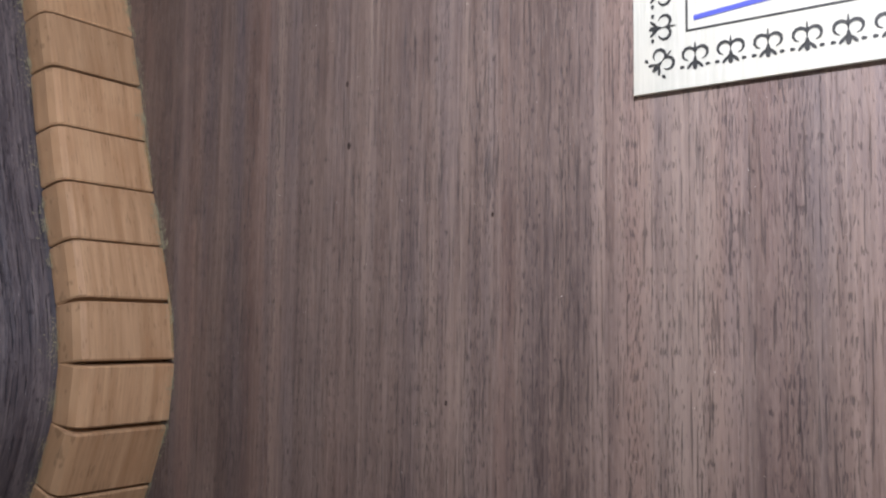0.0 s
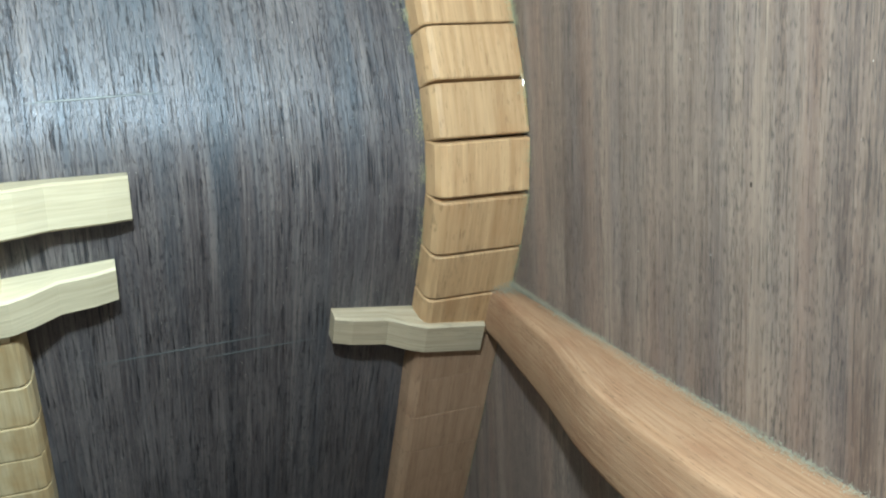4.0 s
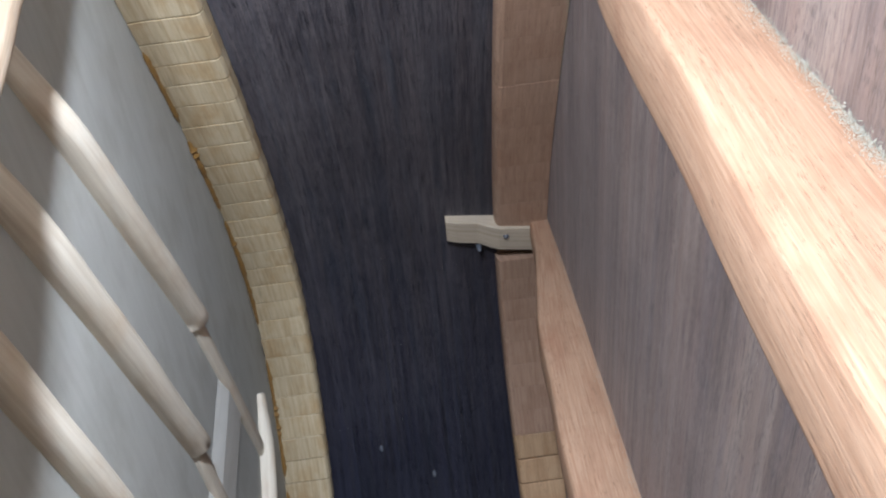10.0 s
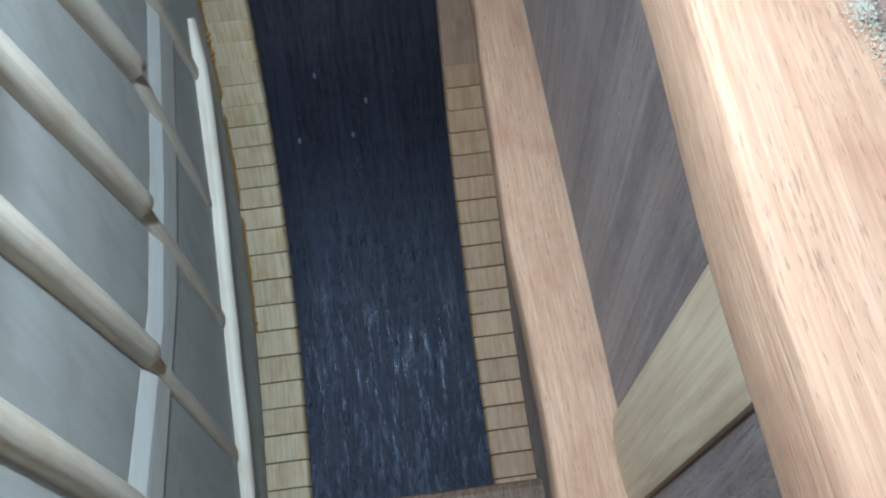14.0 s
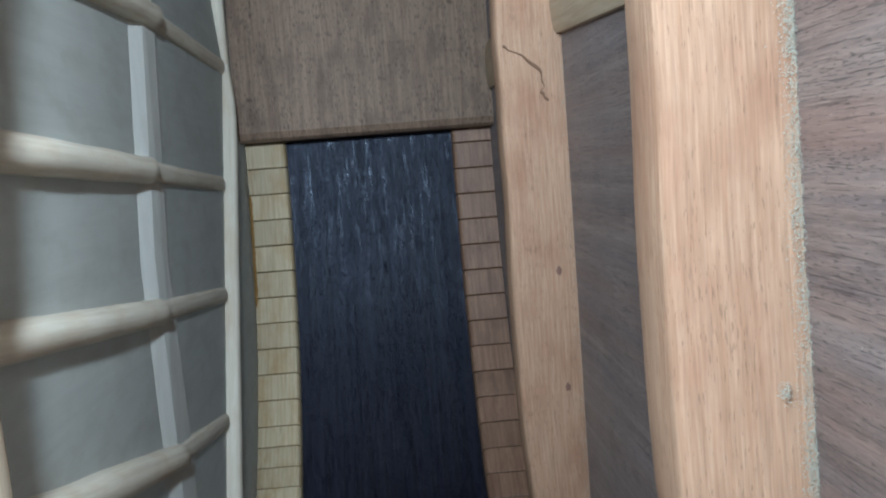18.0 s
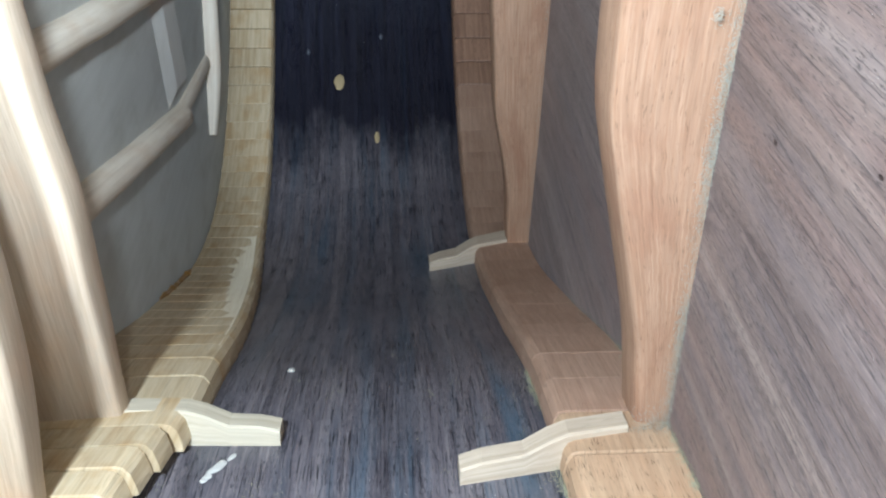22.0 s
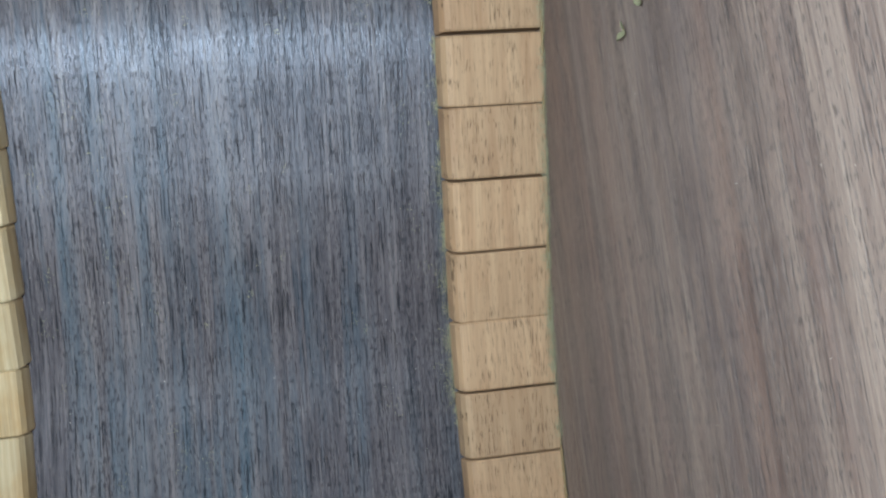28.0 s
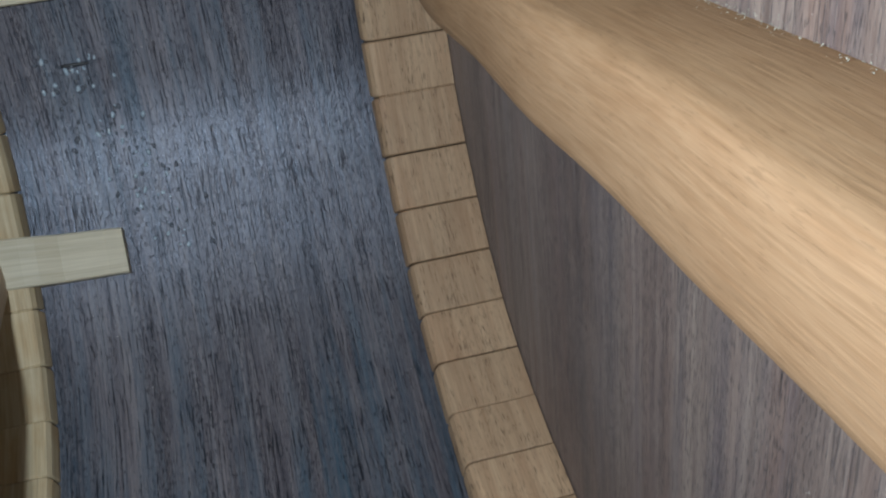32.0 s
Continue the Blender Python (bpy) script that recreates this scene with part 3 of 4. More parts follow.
foot(1, 0.4000, 0.3998, 0.0319, 0.0082, M_TABTAN, TAN)
foot(-1, 0.4000, 0.3998, 0.0319, 0.0082, M_TABTAN, TAN)
foot(-1, 0.2995, 0.2999, 0.0578, 0.0064, M_TAB, PALE, True)
foot(-1, 0.2862, 0.2886, 0.0606, 0.0058, M_TAB, PALE, True)
foot(1, 0.2922, 0.2936, 0.0585, 0.0044, M_TAB, PALE, True)
foot(1, 0.2708, 0.2730, 0.0540, 0.0042, M_TAB, PALE, True)
foot(1, 0.4000, 0.4005, 0.0634, 0.0068, M_TAB, PALE, True)
foot(1, 0.4455, 0.4469, 0.0638, 0.0086, M_TAB, PALE, True)

# ---- fan braces, bridge patch and closing bars under the soundboard ----
FANS = [((-0.080, 0.261), (-0.116, 0.186), (-0.142, 0.112)), ((-0.062, 0.252), (-0.092, 0.172), (-0.107, 0.096)),
        ((-0.043, 0.241), (-0.063, 0.162), (-0.076, 0.077)), ((-0.022, 0.228), (-0.0325, 0.153), (-0.039, 0.060)),
        ((0.003, 0.226), (-0.0006, 0.142), (-0.001, 0.040)), ((0.032, 0.240), (0.0347, 0.162), (0.0390, 0.062)),
        ((0.056, 0.242), (0.0645, 0.165), (0.0730, 0.078)), ((0.080, 0.2385), (0.097, 0.1620), (0.1080, 0.096)),
        ((0.1065, 0.238), (0.131, 0.161), (0.1385, 0.112))]
for a, b, c in FANS:
    a, b, c = Vector(a), Vector(b), Vector(c)
    a = a + (a - b) * ((0.270 - a.y) / (a.y - b.y))
    st = [a.lerp(b, i / 24) for i in range(24)] + [b] + [b.lerp(c, f) for f in (0.004, 0.012, 0.02, 0.2, 0.4, 0.6, 0.8, 1.0)]
    hs = [0.0042 * (0.45 + 0.55 * smooth(0, 6, i)) for i in range(24)] + [0.0042, 0.0041, 0.0028, 0.0021, 0.0021, 0.0022, 0.0021, 0.002, 0.0016]
    rings = bar(st, lambda i: 0.0056 if i < 27 else 0.0046, lambda i: hs[i], lambda i: top_z(st[i][1]) + 0.0002, -1, round_top=0.62, wobble=0.08, n=9)
    ob = part("fan_brace", loft(rings, shade=True), M_FAN)
    tagged(ob, "thin pale spruce fan brace, stepped down near its tail end", "brace", "fan braces")

patch_pts = [(-0.128, 0.1620), (-0.080, 0.1530), (-0.045, 0.1500), (0, 0.1590), (0.054, 0.1705), (0.094, 0.1684), (0.126, 0.1672),
             (0.130, 0.1440), (0.097, 0.1451), (0.0567, 0.1490), (0, 0.1380), (-0.06, 0.1295), (-0.0985, 0.1334), (-0.137, 0.1400)]
bm = bmesh.new()
layer = bm.loops.layers.uv.new("UVMap")
up_ring = [bm.verts.new((x, y, top_z(y))) for x, y in patch_pts]
low_ring = [bm.verts.new((x * 0.985, y + (-0.0080 if i < 7 else 0.0002), top_z(y) - 0.0008)) for i, (x, y) in enumerate(patch_pts)]
bm.faces.new(low_ring)
for i in range(len(patch_pts)):
    k = (i + 1) % len(patch_pts)
    bm.faces.new((up_ring[i], up_ring[k], low_ring[k], low_ring[i]))
bmesh.ops.recalc_face_normals(bm, faces=bm.faces)
for f in bm.faces:
    for loop in f.loops:
        loop[layer].uv = (loop.vert.co.y, loop.vert.co.x)
tagged(part("bridge_patch", bm, M_SPRUCE), "thin flat spruce bridge patch crossing under the fan braces", "patch")

for pts in (((-0.156, 0.1200), (-0.110, 0.0870), (-0.002, 0.0340)), ((-0.002, 0.0340), (0.055, 0.0620), (0.105, 0.0890), (0.158, 0.1210))):
    st = []
    for p, q in zip(pts, pts[1:]):
        st += [Vector(p).lerp(Vector(q), i / 12) for i in range(12)]
    st.append(Vector(pts[-1]))
    m = len(st) - 1
    rings = bar(st, lambda i: 0.0042, lambda i: 0.0044 * (0.35 + 0.65 * smooth(0, 6, min(i, m - i) + 2)), lambda i: top_z(st[i][1]) + 0.0002, -1, round_top=0.4, wobble=0.06)
    tagged(part("closing_bar", loft(rings, shade=True), M_FAN), "slim pale closing bar slanting behind the fan braces", "brace", "closing bars")

# ---- centre strips on the back seam ----
for y0, y1, x0, x1 in ((0.022, 0.150, 0.0035, 0.0035), (0.161, 0.264, 0.0040, 0.0115)):
    st = [(x0 + (x1 - x0) * i / 10, y0 + (y1 - y0) * i / 10) for i in range(11)]
    rings = bar(st, lambda i: 0.0165, lambda i: 0.0022, lambda i: 0.0, 1, round_top=0.5)
    tagged(part("centre_strip", loft(rings, shade=True), M_STRIP), "flat tan cross-grained strip over the back seam", "seam strip", "seam strips")

# ---- paper label on the back ----
def make_label():
    x0, x1, y0, y1 = -0.0380, 0.0462, 0.3328, 0.3838
    r = 0.0018
    pts = []
    for cx, cy, a0 in ((x1 - r, y1 - r, 0), (x0 + r, y1 - r, 90), (x0, y0, 180), (x1 - r, y0 + r, 270)):
        rr = 0 if (cx, cy) == (x0, y0) else r
        for k in range(5):
            a = radians(a0 + 90 * k / 4)
            pts.append((cx + rr * math.cos(a), cy + rr * math.sin(a)))
            if rr == 0:
                break
    label = part("paper_label", board(pts, lambda y: 0.0002, 0.0005, lambda p: (p.x, p.y)), M_PAPER)
    tagged(label, "greenish white paper label with printed floral border, glued to the back", "label")

    bm = bmesh.new()

    def petal(cx, cy, length, width, ang):
        vs = []
        for k in range(10):
            a = 2 * math.pi * k / 10
            u, v = length / 2 * math.cos(a), width / 2 * math.sin(a) * (1 - 0.35 * math.cos(a))
            vs.append(bm.verts.new((cx + u * math.cos(ang) - v * math.sin(ang), cy + u * math.sin(ang) + v * math.cos(ang), 0)))
        bm.faces.new(vs)

    def hook(cx, cy, r0, a0, a1, w):
        rows = []
        for k in range(9):
            a = a0 + (a1 - a0) * k / 8
            ww = w * math.sin(math.pi * (k + 0.6) / 9.2)
            rows.append([bm.verts.new((cx + (r0 + s * ww / 2) * math.cos(a), cy + (r0 + s * ww / 2) * math.sin(a), 0)) for s in (-1, 1)])
        for p, q in zip(rows, rows[1:]):
            bm.faces.new((p[0], p[1], q[1], q[0]))

    petal(0, -0.00055, 0.0014, 0.0005, math.pi / 2)
    for sg in (-1, 1):
        petal(sg * 0.00042, -0.0007, 0.0011, 0.0003, math.pi / 2 - sg * -0.75)
        hook(sg * 0.0006, 0.00035, 0.00062, math.pi * (0.5 - sg * 0.95), math.pi * (0.5 + sg * 0.62), 0.00034)
        petal(sg * 0.00125, -0.00085, 0.0005, 0.00032, 0)
    petal(0, 0.0011, 0.0009, 0.0002, math.pi / 2)
    me = bpy.data.meshes.new("ornament")
    bm.to_mesh(me)
    bm.free()
    me.materials.append(M_INK)
    gap, inset = 0.0034, 0.0029

    def motif(x, y, turn):
        ob = new("ornament", me)
        ob.matrix_basis = pose(x, y, 0.00078, 0, 0, turn)
        ob.parent = label

    nx = int((x1 - x0 - 2 * inset) / gap)
    for k in range(nx + 1):
        x = x0 + inset + (x1 - x0 - 2 * inset) * k / nx
        motif(x, y0 + inset, 0 if k else -45)
        motif(x, y1 - inset, 180)
    ny = int((y1 - y0 - 2 * inset) / gap)
    for k in range(1, ny):
        y = y0 + inset + (y1 - y0 - 2 * inset) * k / ny
        motif(x0 + inset, y, -90)
        motif(x1 - inset, y, 90)
    iy = y0 + 2 * inset - 0.0003
    for (a, b, c, d) in ((x0 + 0.0054, iy, x1 - 0.0054, iy + 0.0002), (x0 + 0.0054, iy, x0 + 0.0056, y1 - 0.0054), (x1 - 0.0056, iy, x1 - 0.0054, y1 - 0.0054), (x0 + 0.0054, y1 - 0.0056, x1 - 0.0054, y1 - 0.0054)):
        part("printed_line", board([(a, b), (c, b), (c, d), (a, d)], lambda y: 0.00072, 0.00006), M_INK, label)
    for a, b, w in ((x0 + 0.0062, iy + 0.0010, 0.008), (x0 + 0.0160, iy + 0.0022, 0.007), (x0 + 0.026, iy + 0.0026, 0.010)):
        part("pen_bar", board([(a, b), (a + w, b + 0.0006), (a + w, b + 0.0011), (a, b + 0.0005)], lambda y: 0.00074, 0.00006), M_BLUE, label, "blue pen writing shown as a bar")


make_label()

# ---- kerfed linings ----
def kerf_block(length, material, hang, soft=0.00018):
    sg = -1 if hang else 1
    prof = [(0.0001, 0.0002), (0.0045, 0.0002), (0.0045, 0.0137), (0.0042, 0.0146), (0.0032, 0.0152), (0.0010, LIN), (0.0001, LIN)]
    rings = []
    for x, k in ((-length / 2, soft), (-length / 2 + 0.0003, 0), (length / 2 - 0.0003, 0), (length / 2, soft)):
        rings.append([Vector((x, max(0.0001, d - k), sg * (h if h < 0.001 else h - k))) for d, h in prof])
    bm = loft(rings)
    layer = bm.loops.layers.uv.active
    for f in bm.faces:
        for loop in f.loops:
            loop[layer].uv = (loop.vert.co.z + 0.4 * loop.vert.co.y, loop.vert.co.x)
    me = bpy.data.meshes.new("kerf_block")
    bm.to_mesh(me)
    bm.free()
    me.materials.append(material)
    return me


def web(sign, top, s0, s1, deep, material, thing):
    """The strip that holds the blocks of a lining together."""
    rings = []
    for s in np.linspace(s0, s1, int((s1 - s0) / 0.005) + 2):
        p0, p1 = rim(s, sign, 0.0001)[0], rim(s, sign, deep)[0]
        z0 = top_z(p0.y) - 0.0003 if top else 0.0003
        z1 = top_z(p0.y) - LIN * top_height(p0.y, sign) + 0.0018 if top else LIN - 0.0006
        rings.append([p0 + Vector((0, 0, z0)), p1 + Vector((0, 0, z0)), p1 + Vector((0, 0, z1)), p0 + Vector((0, 0, z1))])
    part("web", loft(rings), material, thing, "thin strip left at the bottom of the kerfs")


def lining(name, sign, top, material, kerfs, pitch, label):
    thing = tagged(new(name), label, "lining", "kerfed linings")
    s_smooth = s_at(0.270 if sign < 0 else 0.280)
    head = 0.0306 if sign < 0 else 0.0249
    for s0, s1, deep, wood in ((head, 0.20, 0.0012, M_KERF_SHADE), (0.20, 0.432, 0.0042 if top else 0.0012, M_PALEWEB if top else M_KERF_SHADE), (0.432, LENGTH - 0.01, 0.0012, M_PALEWEB if top else M_KERF_SHADE)):
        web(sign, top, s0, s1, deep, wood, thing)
    mesh, plain = kerf_block(0.01, material, top), kerf_block(0.01, material if top else M_LINLOW, top, 0.00004)
    tail = kerf_block(0.01, M_LINTAIL if sign > 0 and not top else material, top)
    cuts = list(kerfs)
    while cuts[0] - pitch > head + 0.0002:
        cuts.insert(0, cuts[0] - (0.0080 if top and 0.14 < cuts[0] < 0.42 else pitch))
    cuts.insert(0, head)
    while cuts[-1] < LENGTH - 0.02:
        cuts.append(cuts[-1] + pitch)
    for a, b in zip(cuts, cuts[1:]):
        s = (a + b) / 2
        if any(f[0] == sign and f[1] == top and abs(f[2] - s) < f[3] / 2 - 0.0005 for f in FEET):
            continue
        p, t, n = rim(s, sign)
        slant = 0.0
        if sign < 0:
            t = -t
        elif top:
            slant = LIN * (top_height(rim(a, sign)[0].y, sign) - top_height(rim(b, sign)[0].y, sign)) / (b - a)
        gap = 0.00042 if s < 0.19 else (0.00034 if s < 0.432 else 0.00016) if top else 0.00034 if s_smooth < s < 0.66 else 0.00003 if s < s_smooth else 0.0002
        even = 0.0 if 0.19 < s < s_smooth else 1.0
        long = (rim(b, sign, 0.0030)[0] - rim(a, sign, 0.0030)[0]).length
        tall = top_height(p.y, sign) if top else 1.0
        m = Matrix.Identity(4)
        m.col[0], m.col[1] = (t.x, t.y, slant, 0), (*n, 0)
        m.col[3] = (*(p + n * 0.0001 * even * random.uniform(-1, 1) + Vector((0, 0, top_z(p.y) if top else 0))), 1)
        ob = new("kerf_block", (tail if s < 0.19 else mesh) if even else plain)
        ob.matrix_basis = m @ pose(0, 0, 0, 0, 0, 0.7 * even * random.uniform(-1, 1)) @ Matrix.Diagonal(((long - gap) / 0.01, 1, tall, 1))
        ob.parent = thing


def s_inner(y, sign):
    """Arc length at which the inner face of a lining passes height y."""
    s = s_at(y)
    for _ in range(12):
        s += y - rim(s, sign, 0.0045)[0].y
    return s


BASS_CUTS = [s_inner(y, -1) for y in (0.2783, 0.2861, 0.2951, 0.3040, 0.3126, 0.3208, 0.3291, 0.3372, 0.3460, 0.3545)]
TREBLE_CUTS = [s_inner(y, 1) for y in (0.2942, 0.3056, 0.3154, 0.3260, 0.3357, 0.3457, 0.3559, 0.3661, 0.3765, 0.3866, 0.3964, 0.4076, 0.4188, 0.4284, 0.4383)]
lining("back_lining", -1, False, M_LINING, BASS_CUTS, 0.0088, "orange-brown kerfed lining along the back edge, bass side")
lining("back_lining", 1, False, M_LINPORE, TREBLE_CUTS, 0.0102, "orange-brown kerfed lining along the back edge, treble side")
lining("soundboard_lining", -1, True, M_LINTOP, [0.3073, 0.3170, 0.3260, 0.3345, 0.3428, 0.3510, 0.3590, 0.3661, 0.3735, 0.3804, 0.3876, 0.3946, 0.4013, 0.4087, 0.4167, 0.4260], 0.0098, "pale yellow kerfed lining along the soundboard edge, bass side")
lining("soundboard_lining", 1, True, M_LINTOP, [0.4090, 0.4138, 0.4186, 0.4234, 0.4288, 0.4390, 0.4492, 0.4594, 0.4696, 0.4798, 0.4900], 0.0102, "pale yellow kerfed lining along the soundboard edge, treble side")


def glue_bead(sign, s0, s1, inward, z, size, material, label):
    """A thin uneven line of squeezed-out glue along a lining."""
    rings = []
    n = max(6, int((s1 - s0) / 0.0012))
    for i in range(n + 1):
        s = s0 + (s1 - s0) * i / n
        q = size * (0.35 + 0.9 * abs(noise.noise((s * 420, sign, z * 50)))) * (smooth(0, 2, i) * smooth(0, 2, n - i) + 0.1)
        p, t, nv = rim(s, sign, inward)
        zz = top_z(p.y) - z if z > 0.05 else z
        if z < 0:
            zz = top_z(p.y) + z
        rings.append([p + nv * q * math.cos(a) + Vector((0, 0, zz + q * math.sin(a))) for a in (0, 1.05, 2.09, 3.14, 4.19, 5.24)])
    return tagged(part("glue_line", loft(rings, shade=True), material), label, "glue line", "glue lines along the linings")


SHINE = "glossy squeezed-out glue line where lining meets back"
for sign, a, b in ((1, 0.452, 0.463), (1, 0.466, 0.470), (1, 0.486, 0.493), (1, 0.496, 0.5015), (1, 0.520, 0.533), (1, 0.537, 0.548), (-1, 0.438, 0.447), (-1, 0.462, 0.471)):
    glue_bead(sign, a, b, 0.0046, 0.0004, 0.00042, M_BEAD, SHINE)
STAIN = "amber glue line along the soundboard edge of the lining"
for sign, a, b in ((-1, 0.10, 0.145), (-1, 0.150, 0.185), (-1, 0.19, 0.235), (-1, 0.25, 0.30), (-1, 0.305, 0.338), (-1, 0.345, 0.372), (1, 0.045, 0.09), (1, 0.30, 0.335)):
    glue_bead(sign, a, b, 0.0044, -0.0004, 0.0014, M_AMBER, STAIN)

# ---- glue drops, knots, dust ----
def glue_drop(sign, y, z, ry, rz, high, material, label, turn=0.0):
    """A flattened uneven drop on the inside of a side."""
    s0 = s_at(y)
    bm = bmesh.new()
    rows = []
    for j in range(4):
        f = (1.0, 0.8, 0.45, 0.0)[j]
        h = high * (0.0, 0.6, 0.92, 1.0)[j]
        row = []
        for k in range(12):
            a = 2 * math.pi * k / 12
            w = 1 + 0.22 * noise.noise((math.cos(a) * 1.7 + y * 90, math.sin(a) * 1.7 + z * 70, 3))
            u, v = ry * f * w * math.cos(a), rz * f * w * math.sin(a)
            u, v = u * math.cos(turn) - v * math.sin(turn), u * math.sin(turn) + v * math.cos(turn)
            p, t, n = rim(s0 + u, sign)
            row.append(bm.verts.new(p + n * (0.00004 + h) + Vector((0, 0, z + v))))
        rows.append(row)
    for p, q in zip(rows, rows[1:]):
        for k in range(12):
            bm.faces.new((p[k], p[(k + 1) % 12], q[(k + 1) % 12], q[k])).smooth = True
    bmesh.ops.remove_doubles(bm, verts=bm.verts, dist=0.000001)
    bmesh.ops.recalc_face_normals(bm, faces=bm.faces)
    return tagged(part("glue_drop", bm, material), label, "glue drop", "glue drops on the side")


AMBER = "dried amber glue drop on the dark rosewood side"
SHINY = "shiny clear glue drop on the dark rosewood side"
glue_drop(1, 0.0718, 0.0562, 0.0034, 0.0018, 0.0005, M_GLUE, AMBER)
glue_drop(1, 0.0935, 0.0430, 0.0028, 0.0009, 0.0004, M_GLUE, AMBER)
for i in range(9):
    u = random.uniform(-0.0036, 0.0036)
    glue_drop(1, 0.2787 + u * 0.9 + random.gauss(0, 0.0004), 0.0617 + u * 0.3 + random.gauss(0, 0.0004), random.uniform(0.0005, 0.0013), random.uniform(0.0004, 0.0008), 0.0002, M_WAX,
              "pale waxy glue spot on the dark rosewood side", 0.4)
glue_drop(1, 0.2489, 0.0555, 0.0012, 0.0007, 0.0004, M_WAX, "pale glue speck on the dark rosewood side")
# two in five drops are coloured pale to show as reflected glints
for i in range(120):
    y = 0.414 + 0.034 * random.random()
    z = 0.0665 - (y - 0.417) * 0.42 + random.gauss(0, 0.0022) + random.choice((-0.0028, 0.0, 0.0032))
    q = random.uniform(0.00014, 0.00042)
    glue_drop(1, y, z, q * random.uniform(1.0, 1.8), q, q * 0.7, M_GLINTGLUE if i % 5 < 2 else M_CLEAR, SHINY, random.uniform(-0.6, 0.6))
for i in range(7):
    y = 0.046 + 0.03 * i / 6
    glue_drop(1 if i % 2 else -1, y, random.uniform(0.03, 0.07), 0.0012, 0.0006, 0.0003, M_CLEAR, SHINY)
glue_drop(-1, 0.1500, 0.0205, 0.0007, 0.0010, 0.0052, M_CLEAR, "shiny glue drop on a brace foot")
for z, q in ((0.0255, 0.0007), (0.0330, 0.0005)):
    glue_drop(-1, 0.3280, z, q * 1.5, q, 0.00008, M_PIN, "small dark pin knot in the rosewood side")
SCRATCH = "thin pale scratch line across the rosewood side"
for sign, y, z, long in ((1, 0.3180, 0.036, 0.017), (-1, 0.2745, 0.052, 0.014), (-1, 0.2725, 0.041, 0.010), (-1, 0.3128, 0.061, 0.009)):
    glue_drop(sign, y, z, 0.00015, long, 0.00004, M_SCRATCH, SCRATCH, 0.03)
glue_drop(1, 0.4155, 0.0655, 0.00035, 0.0030, 0.0002, M_DARK, "short dark scratch in the rosewood side")
glue_drop(-1, 0.1560, 0.0125, 0.0016, 0.0016, 0.0064, M_CLEAR, "shiny glue drop on a brace foot")

for x, h in ((0.0632, 0.0038), (0.0893, 0.0034)):
    rings = []
    for k, (f, d) in enumerate(((1.0, 0.0), (0.7, 0.00008), (0.15, 0.0001))):
        rings.append([Vector((x + 0.0010 * f * (1 + 0.25 * math.sin(3 * j + x * 900)) * math.cos(2 * math.pi * j / 10), 0.1611 + d, h + 0.0006 * f * math.sin(2 * math.pi * j / 10))) for j in range(10)])
    part("knot", loft(rings, caps=True), M_KNOT, B2, "small dark knot")


rings = []
for i in range(29):
    u = i / 28
    x = 0.0262 - 0.012 * u + 0.0016 * math.sin(5.2 * u) * math.sin(3.1 * u)
    z = 0.0036 + 0.0088 * u * u + 0.0011 * math.sin(9.0 * u) + 0.0003 * math.sin(31 * u)
    w = 0.00022 + 0.0001 * math.sin(13 * u)
    rings.append([Vector((x + w * math.cos(q), 0.16085 + 0.00032 * math.sin(q), z + 0.5 * w * math.cos(q))) for q in (0, 1.05, 2.09, 3.14, 4.19, 5.24)])
part("tide_mark", loft(rings, shade=True), M_TIDE, B2, "thin wavy brown tide mark")


for x, y, q in ((-0.077, 0.340, 0.0005), (-0.0765, 0.332, 0.0006), (-0.055, 0.322, 0.0004), (-0.061, 0.301, 0.0004), (0.062, 0.305, 0.0005), (0.078, 0.318, 0.0004), (0.069, 0.287, 0.0006), (0.088, 0.262, 0.0005)):
    bm = bmesh.new()
    q *= 0.65
    for rad, h in ((1.0, 0.00004), (0.55, 0.00008)):
        bm.faces.new([bm.verts.new((x + q * rad * math.cos(k * 0.7854) * 0.7, y + q * rad * math.sin(k * 0.7854) * (1.3 + 0.2 * math.sin(k * 2.1)), h)) for k in range(8)])
    part("pin_knot", bm, M_PIN, floor, "tiny dark pin knot")


def shaving(x, y, turn, size, label):
    """A curled wood shaving lying on the back: a thin bent ribbon."""
    rings = []
    for k in range(13):
        u = k / 12
        a = turn + 1.6 * (u - 0.5) + 0.5 * math.sin(7 * u)
        c = Vector((x + size * (u - 0.5) * math.cos(turn) - 0.25 * size * math.sin(3.1 * u) * math.sin(turn), y + size * (u - 0.5) * math.sin(turn) + 0.25 * size * math.sin(3.1 * u) * math.cos(turn), 0.0003 + 0.0006 * math.sin(5.0 * u + x * 300) ** 2))
        side = Vector((-math.sin(a), math.cos(a), 0)) * size * (0.10 + 0.05 * math.sin(4 * u))
        rings.append([c - side, c - side + UP * 0.00008, c + side + UP * (0.00008 + 0.0003 * u), c + side + UP * 0.0003 * u])
    return tagged(part("wood_shaving", loft(rings), M_SHAVING), label, "shaving", "loose shavings")


UP = Vector((0, 0, 1))
for x, y, turn, size in ((0.0896, 0.3390, 0.35, 0.0026), (0.0838, 0.3386, 2.6, 0.0020), (0.0980, 0.3290, 1.1, 0.0018)):
    shaving(x, y, turn, size, "small greenish curled wood shaving lying on the back")


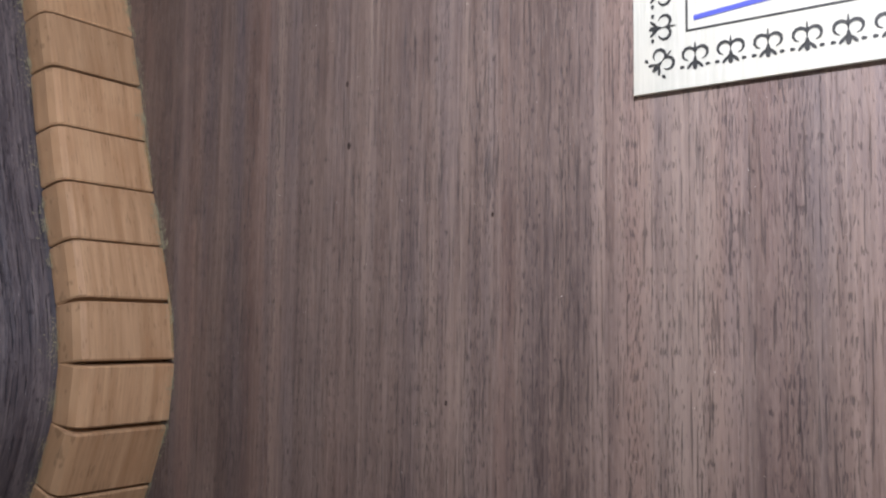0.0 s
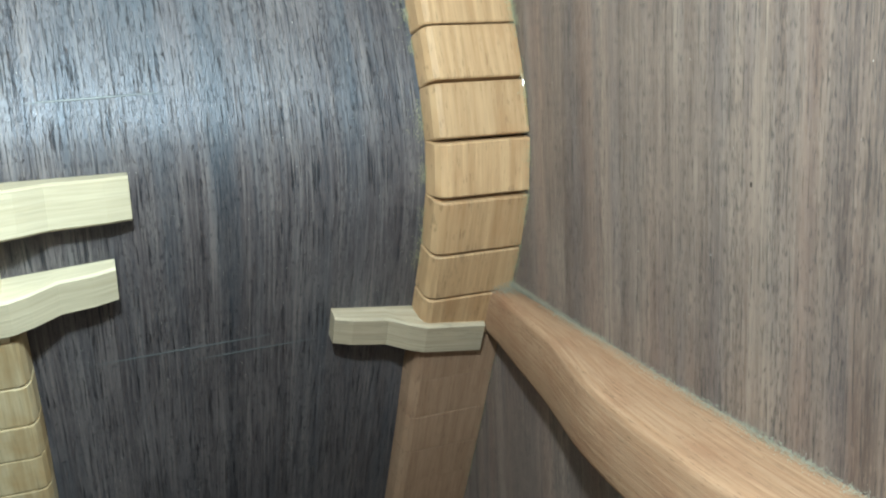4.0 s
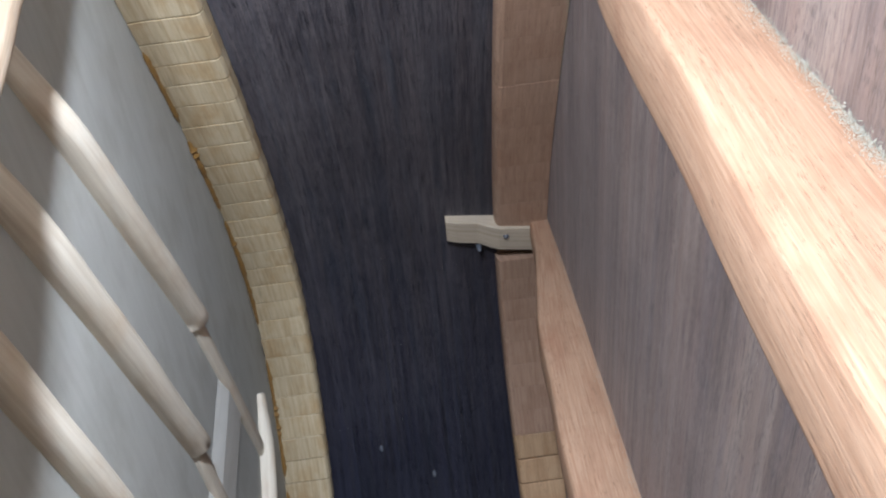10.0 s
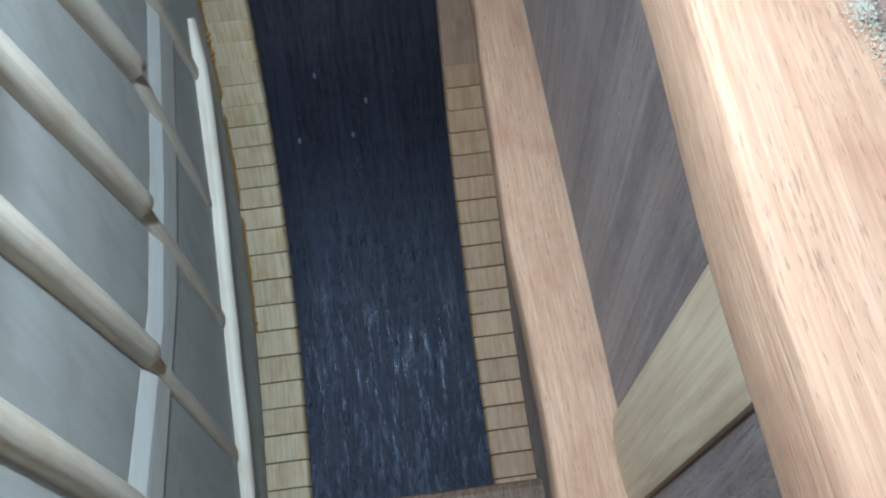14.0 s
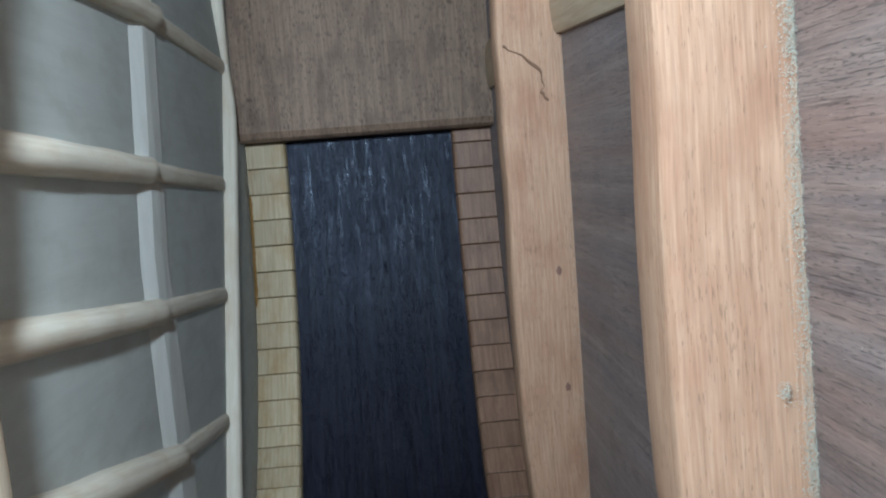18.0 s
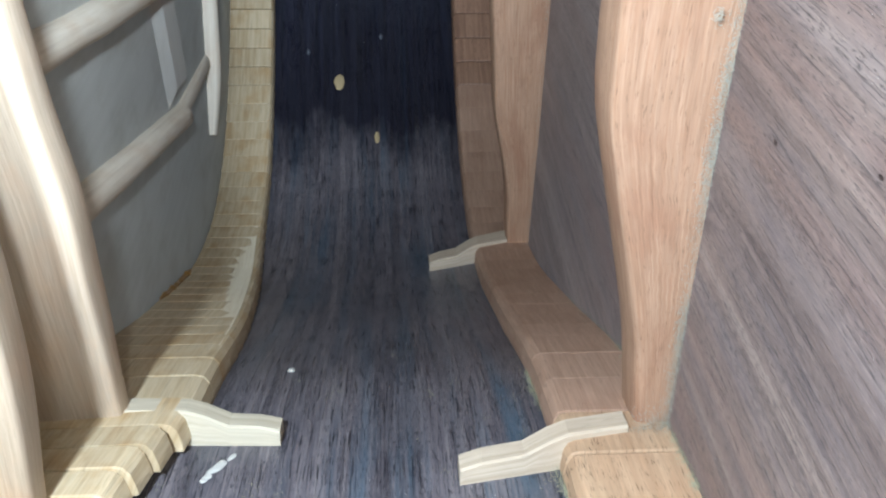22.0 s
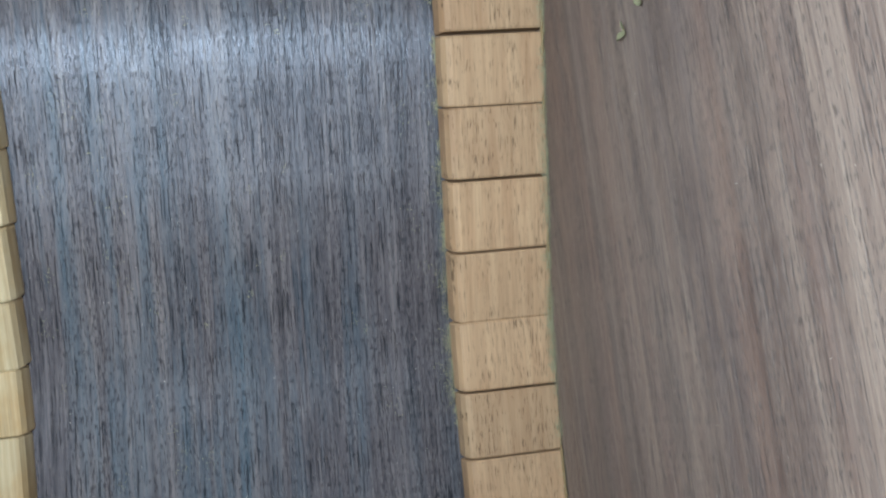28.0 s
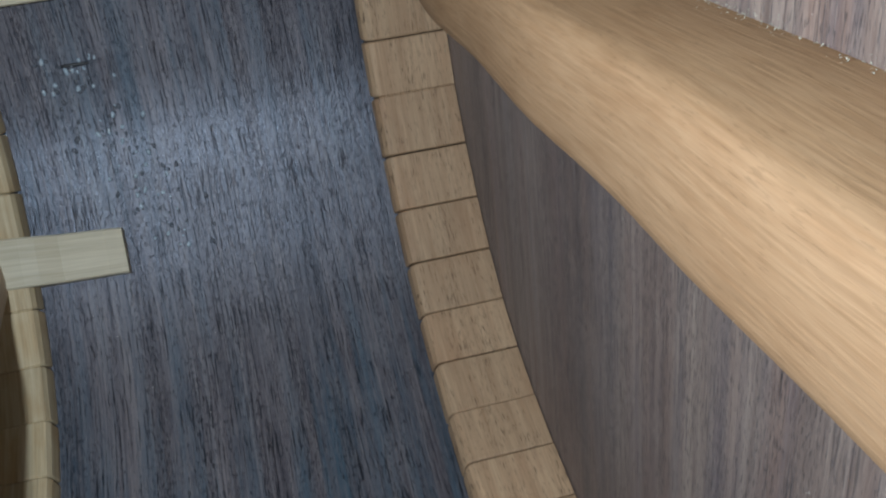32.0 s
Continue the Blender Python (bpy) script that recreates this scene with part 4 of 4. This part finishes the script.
def flakes(name, places, material, label, size):
    """Loose shavings and dust: one bent flake at each place."""
    verts, faces = [], []
    for p, n in places:
        a = Vector((random.gauss(0, 1), random.gauss(0, 1), random.gauss(0, 1)))
        a = (a - n * a.dot(n) * 0.6).normalized()
        c = n.cross(a).normalized()
        q = size * random.uniform(0.4, 1.5)
        w = q * random.uniform(0.12, 0.4)
        i = len(verts)
        lift = n * q * random.uniform(0.1, 0.5)
        verts += [p - a * q + n * 0.00003, p + c * w + lift * 0.4, p - c * w + lift * 0.4, p + a * q + lift]
        faces += [(i, i + 1, i + 2), (i + 1, i + 3, i + 2)]
    me = bpy.data.meshes.new(name)
    me.from_pydata([tuple(v) for v in verts], [], faces)
    me.materials.append(material)
    return tagged(new(name, me), label, "dust", kind="stuff")


spots = []
for ya, yb, bow, half, sg, many in ((0.2735, 0.2735, sway, 0.0053, 1, 36000), (0.1550, 0.1560, None, 0.0053, 1, 9000), (0.4, 0.4, None, 0.0056, -1, 3000)):
    w = half_width(ya) - 0.006
    for i in range(many):
        u = random.random()
        x = -w + 2 * w * u
        if random.random() > 0.75 + 0.6 * noise.noise((x * 160, ya * 10, 0)):
            continue
        y = ya + (yb - ya) * u + (bow(x) if bow else 0.0) + sg * (half + abs(random.gauss(0, 0.00035)))
        spots.append((Vector((x, y, abs(random.gauss(0, 0.0007)))), Vector((0, sg * 0.8, 0.6))))
for cx, cy, cz, wide, many in ((0.0615, 0.2735, 0.0030, 0.0003, 160), (0.004, 0.2735, 0.002, 0.0007, 300), (0.018, 0.2730, 0.002, 0.0006, 200), (0.119, 0.2790, 0.003, 0.0016, 2600), (-0.116, 0.2785, 0.002, 0.0012, 1600)):
    for i in range(many):
        spots.append((Vector((cx + random.gauss(0, wide * 1.6), cy + abs(random.gauss(0, wide * 0.5)), abs(cz + random.gauss(0, wide)))), Vector((0, 0.8, 0.6))))
flakes("sawdust", spots, M_FUZZ, "pale fuzzy sawdust caught along the foot of the back braces", 0.00012)
spots = []
for sign in (-1, 1):
    for i in range(170 if sign > 0 else 60):
        s0 = random.uniform(0.385, 0.52) if sign > 0 else random.uniform(0.40, 0.52)
        low = random.random() < 0.55
        wide = random.choice((0.0004, 0.0006, 0.0009, 0.0015))
        for k in range(int(40 + 60000 * wide)):
            p, t, n = rim(s0 + random.gauss(0, wide), sign, 0.0046 + abs(random.gauss(0, wide * 0.45)) if low else 0.0003 + abs(random.gauss(0, 0.0003)))
            z = abs(random.gauss(0, 0.0006)) if low else LIN + abs(random.gauss(0, wide * 0.6))
            spots.append((p + Vector((0, 0, z)), (n * 0.8 + UP * 0.6) if low else n))
    for i in range(2500):
        p, t, n = rim(random.uniform(0.34, 0.56), sign, 0.0047 + abs(random.gauss(0, 0.0003)))
        spots.append((p + Vector((0, 0, abs(random.gauss(0, 0.0006)))), (n * 0.8 + UP * 0.6)))
for i in range(90):
    s0, z0, wide = random.uniform(0.37, 0.52), LIN + 0.06 * random.random() ** 1.5, random.choice((0.0003, 0.0005, 0.0009))
    for k in range(int(8 + 30000 * wide)):
        p, t, n = rim(s0 + random.gauss(0, wide * 1.6), 1)
        spots.append((p + Vector((0, 0, z0 + random.gauss(0, wide))), n))
flakes("lining_dust", spots, M_GREEN, "greenish wood dust in clumps along the edges of the back lining", 0.00013)
spots = []
for i in range(2600):
    x, y = random.uniform(-0.12, 0.12), random.uniform(0.17, 0.45)
    if abs(x) < half_width(y) - 0.008:
        spots.append((Vector((x, y, 0.0)), UP))
# on the sides, white flakes stand in for the sparkle of the wood
for i in range(6000):
    sign = random.choice((-1, 1))
    p, t, n = rim(random.uniform(0.08, 0.62), sign)
    spots.append((p + Vector((0, 0, random.uniform(LIN, 0.078))), n))
flakes("white_specks", spots, M_WHITE, "tiny white specks on the rosewood: dust, and painted glints on the sides", 0.00007)
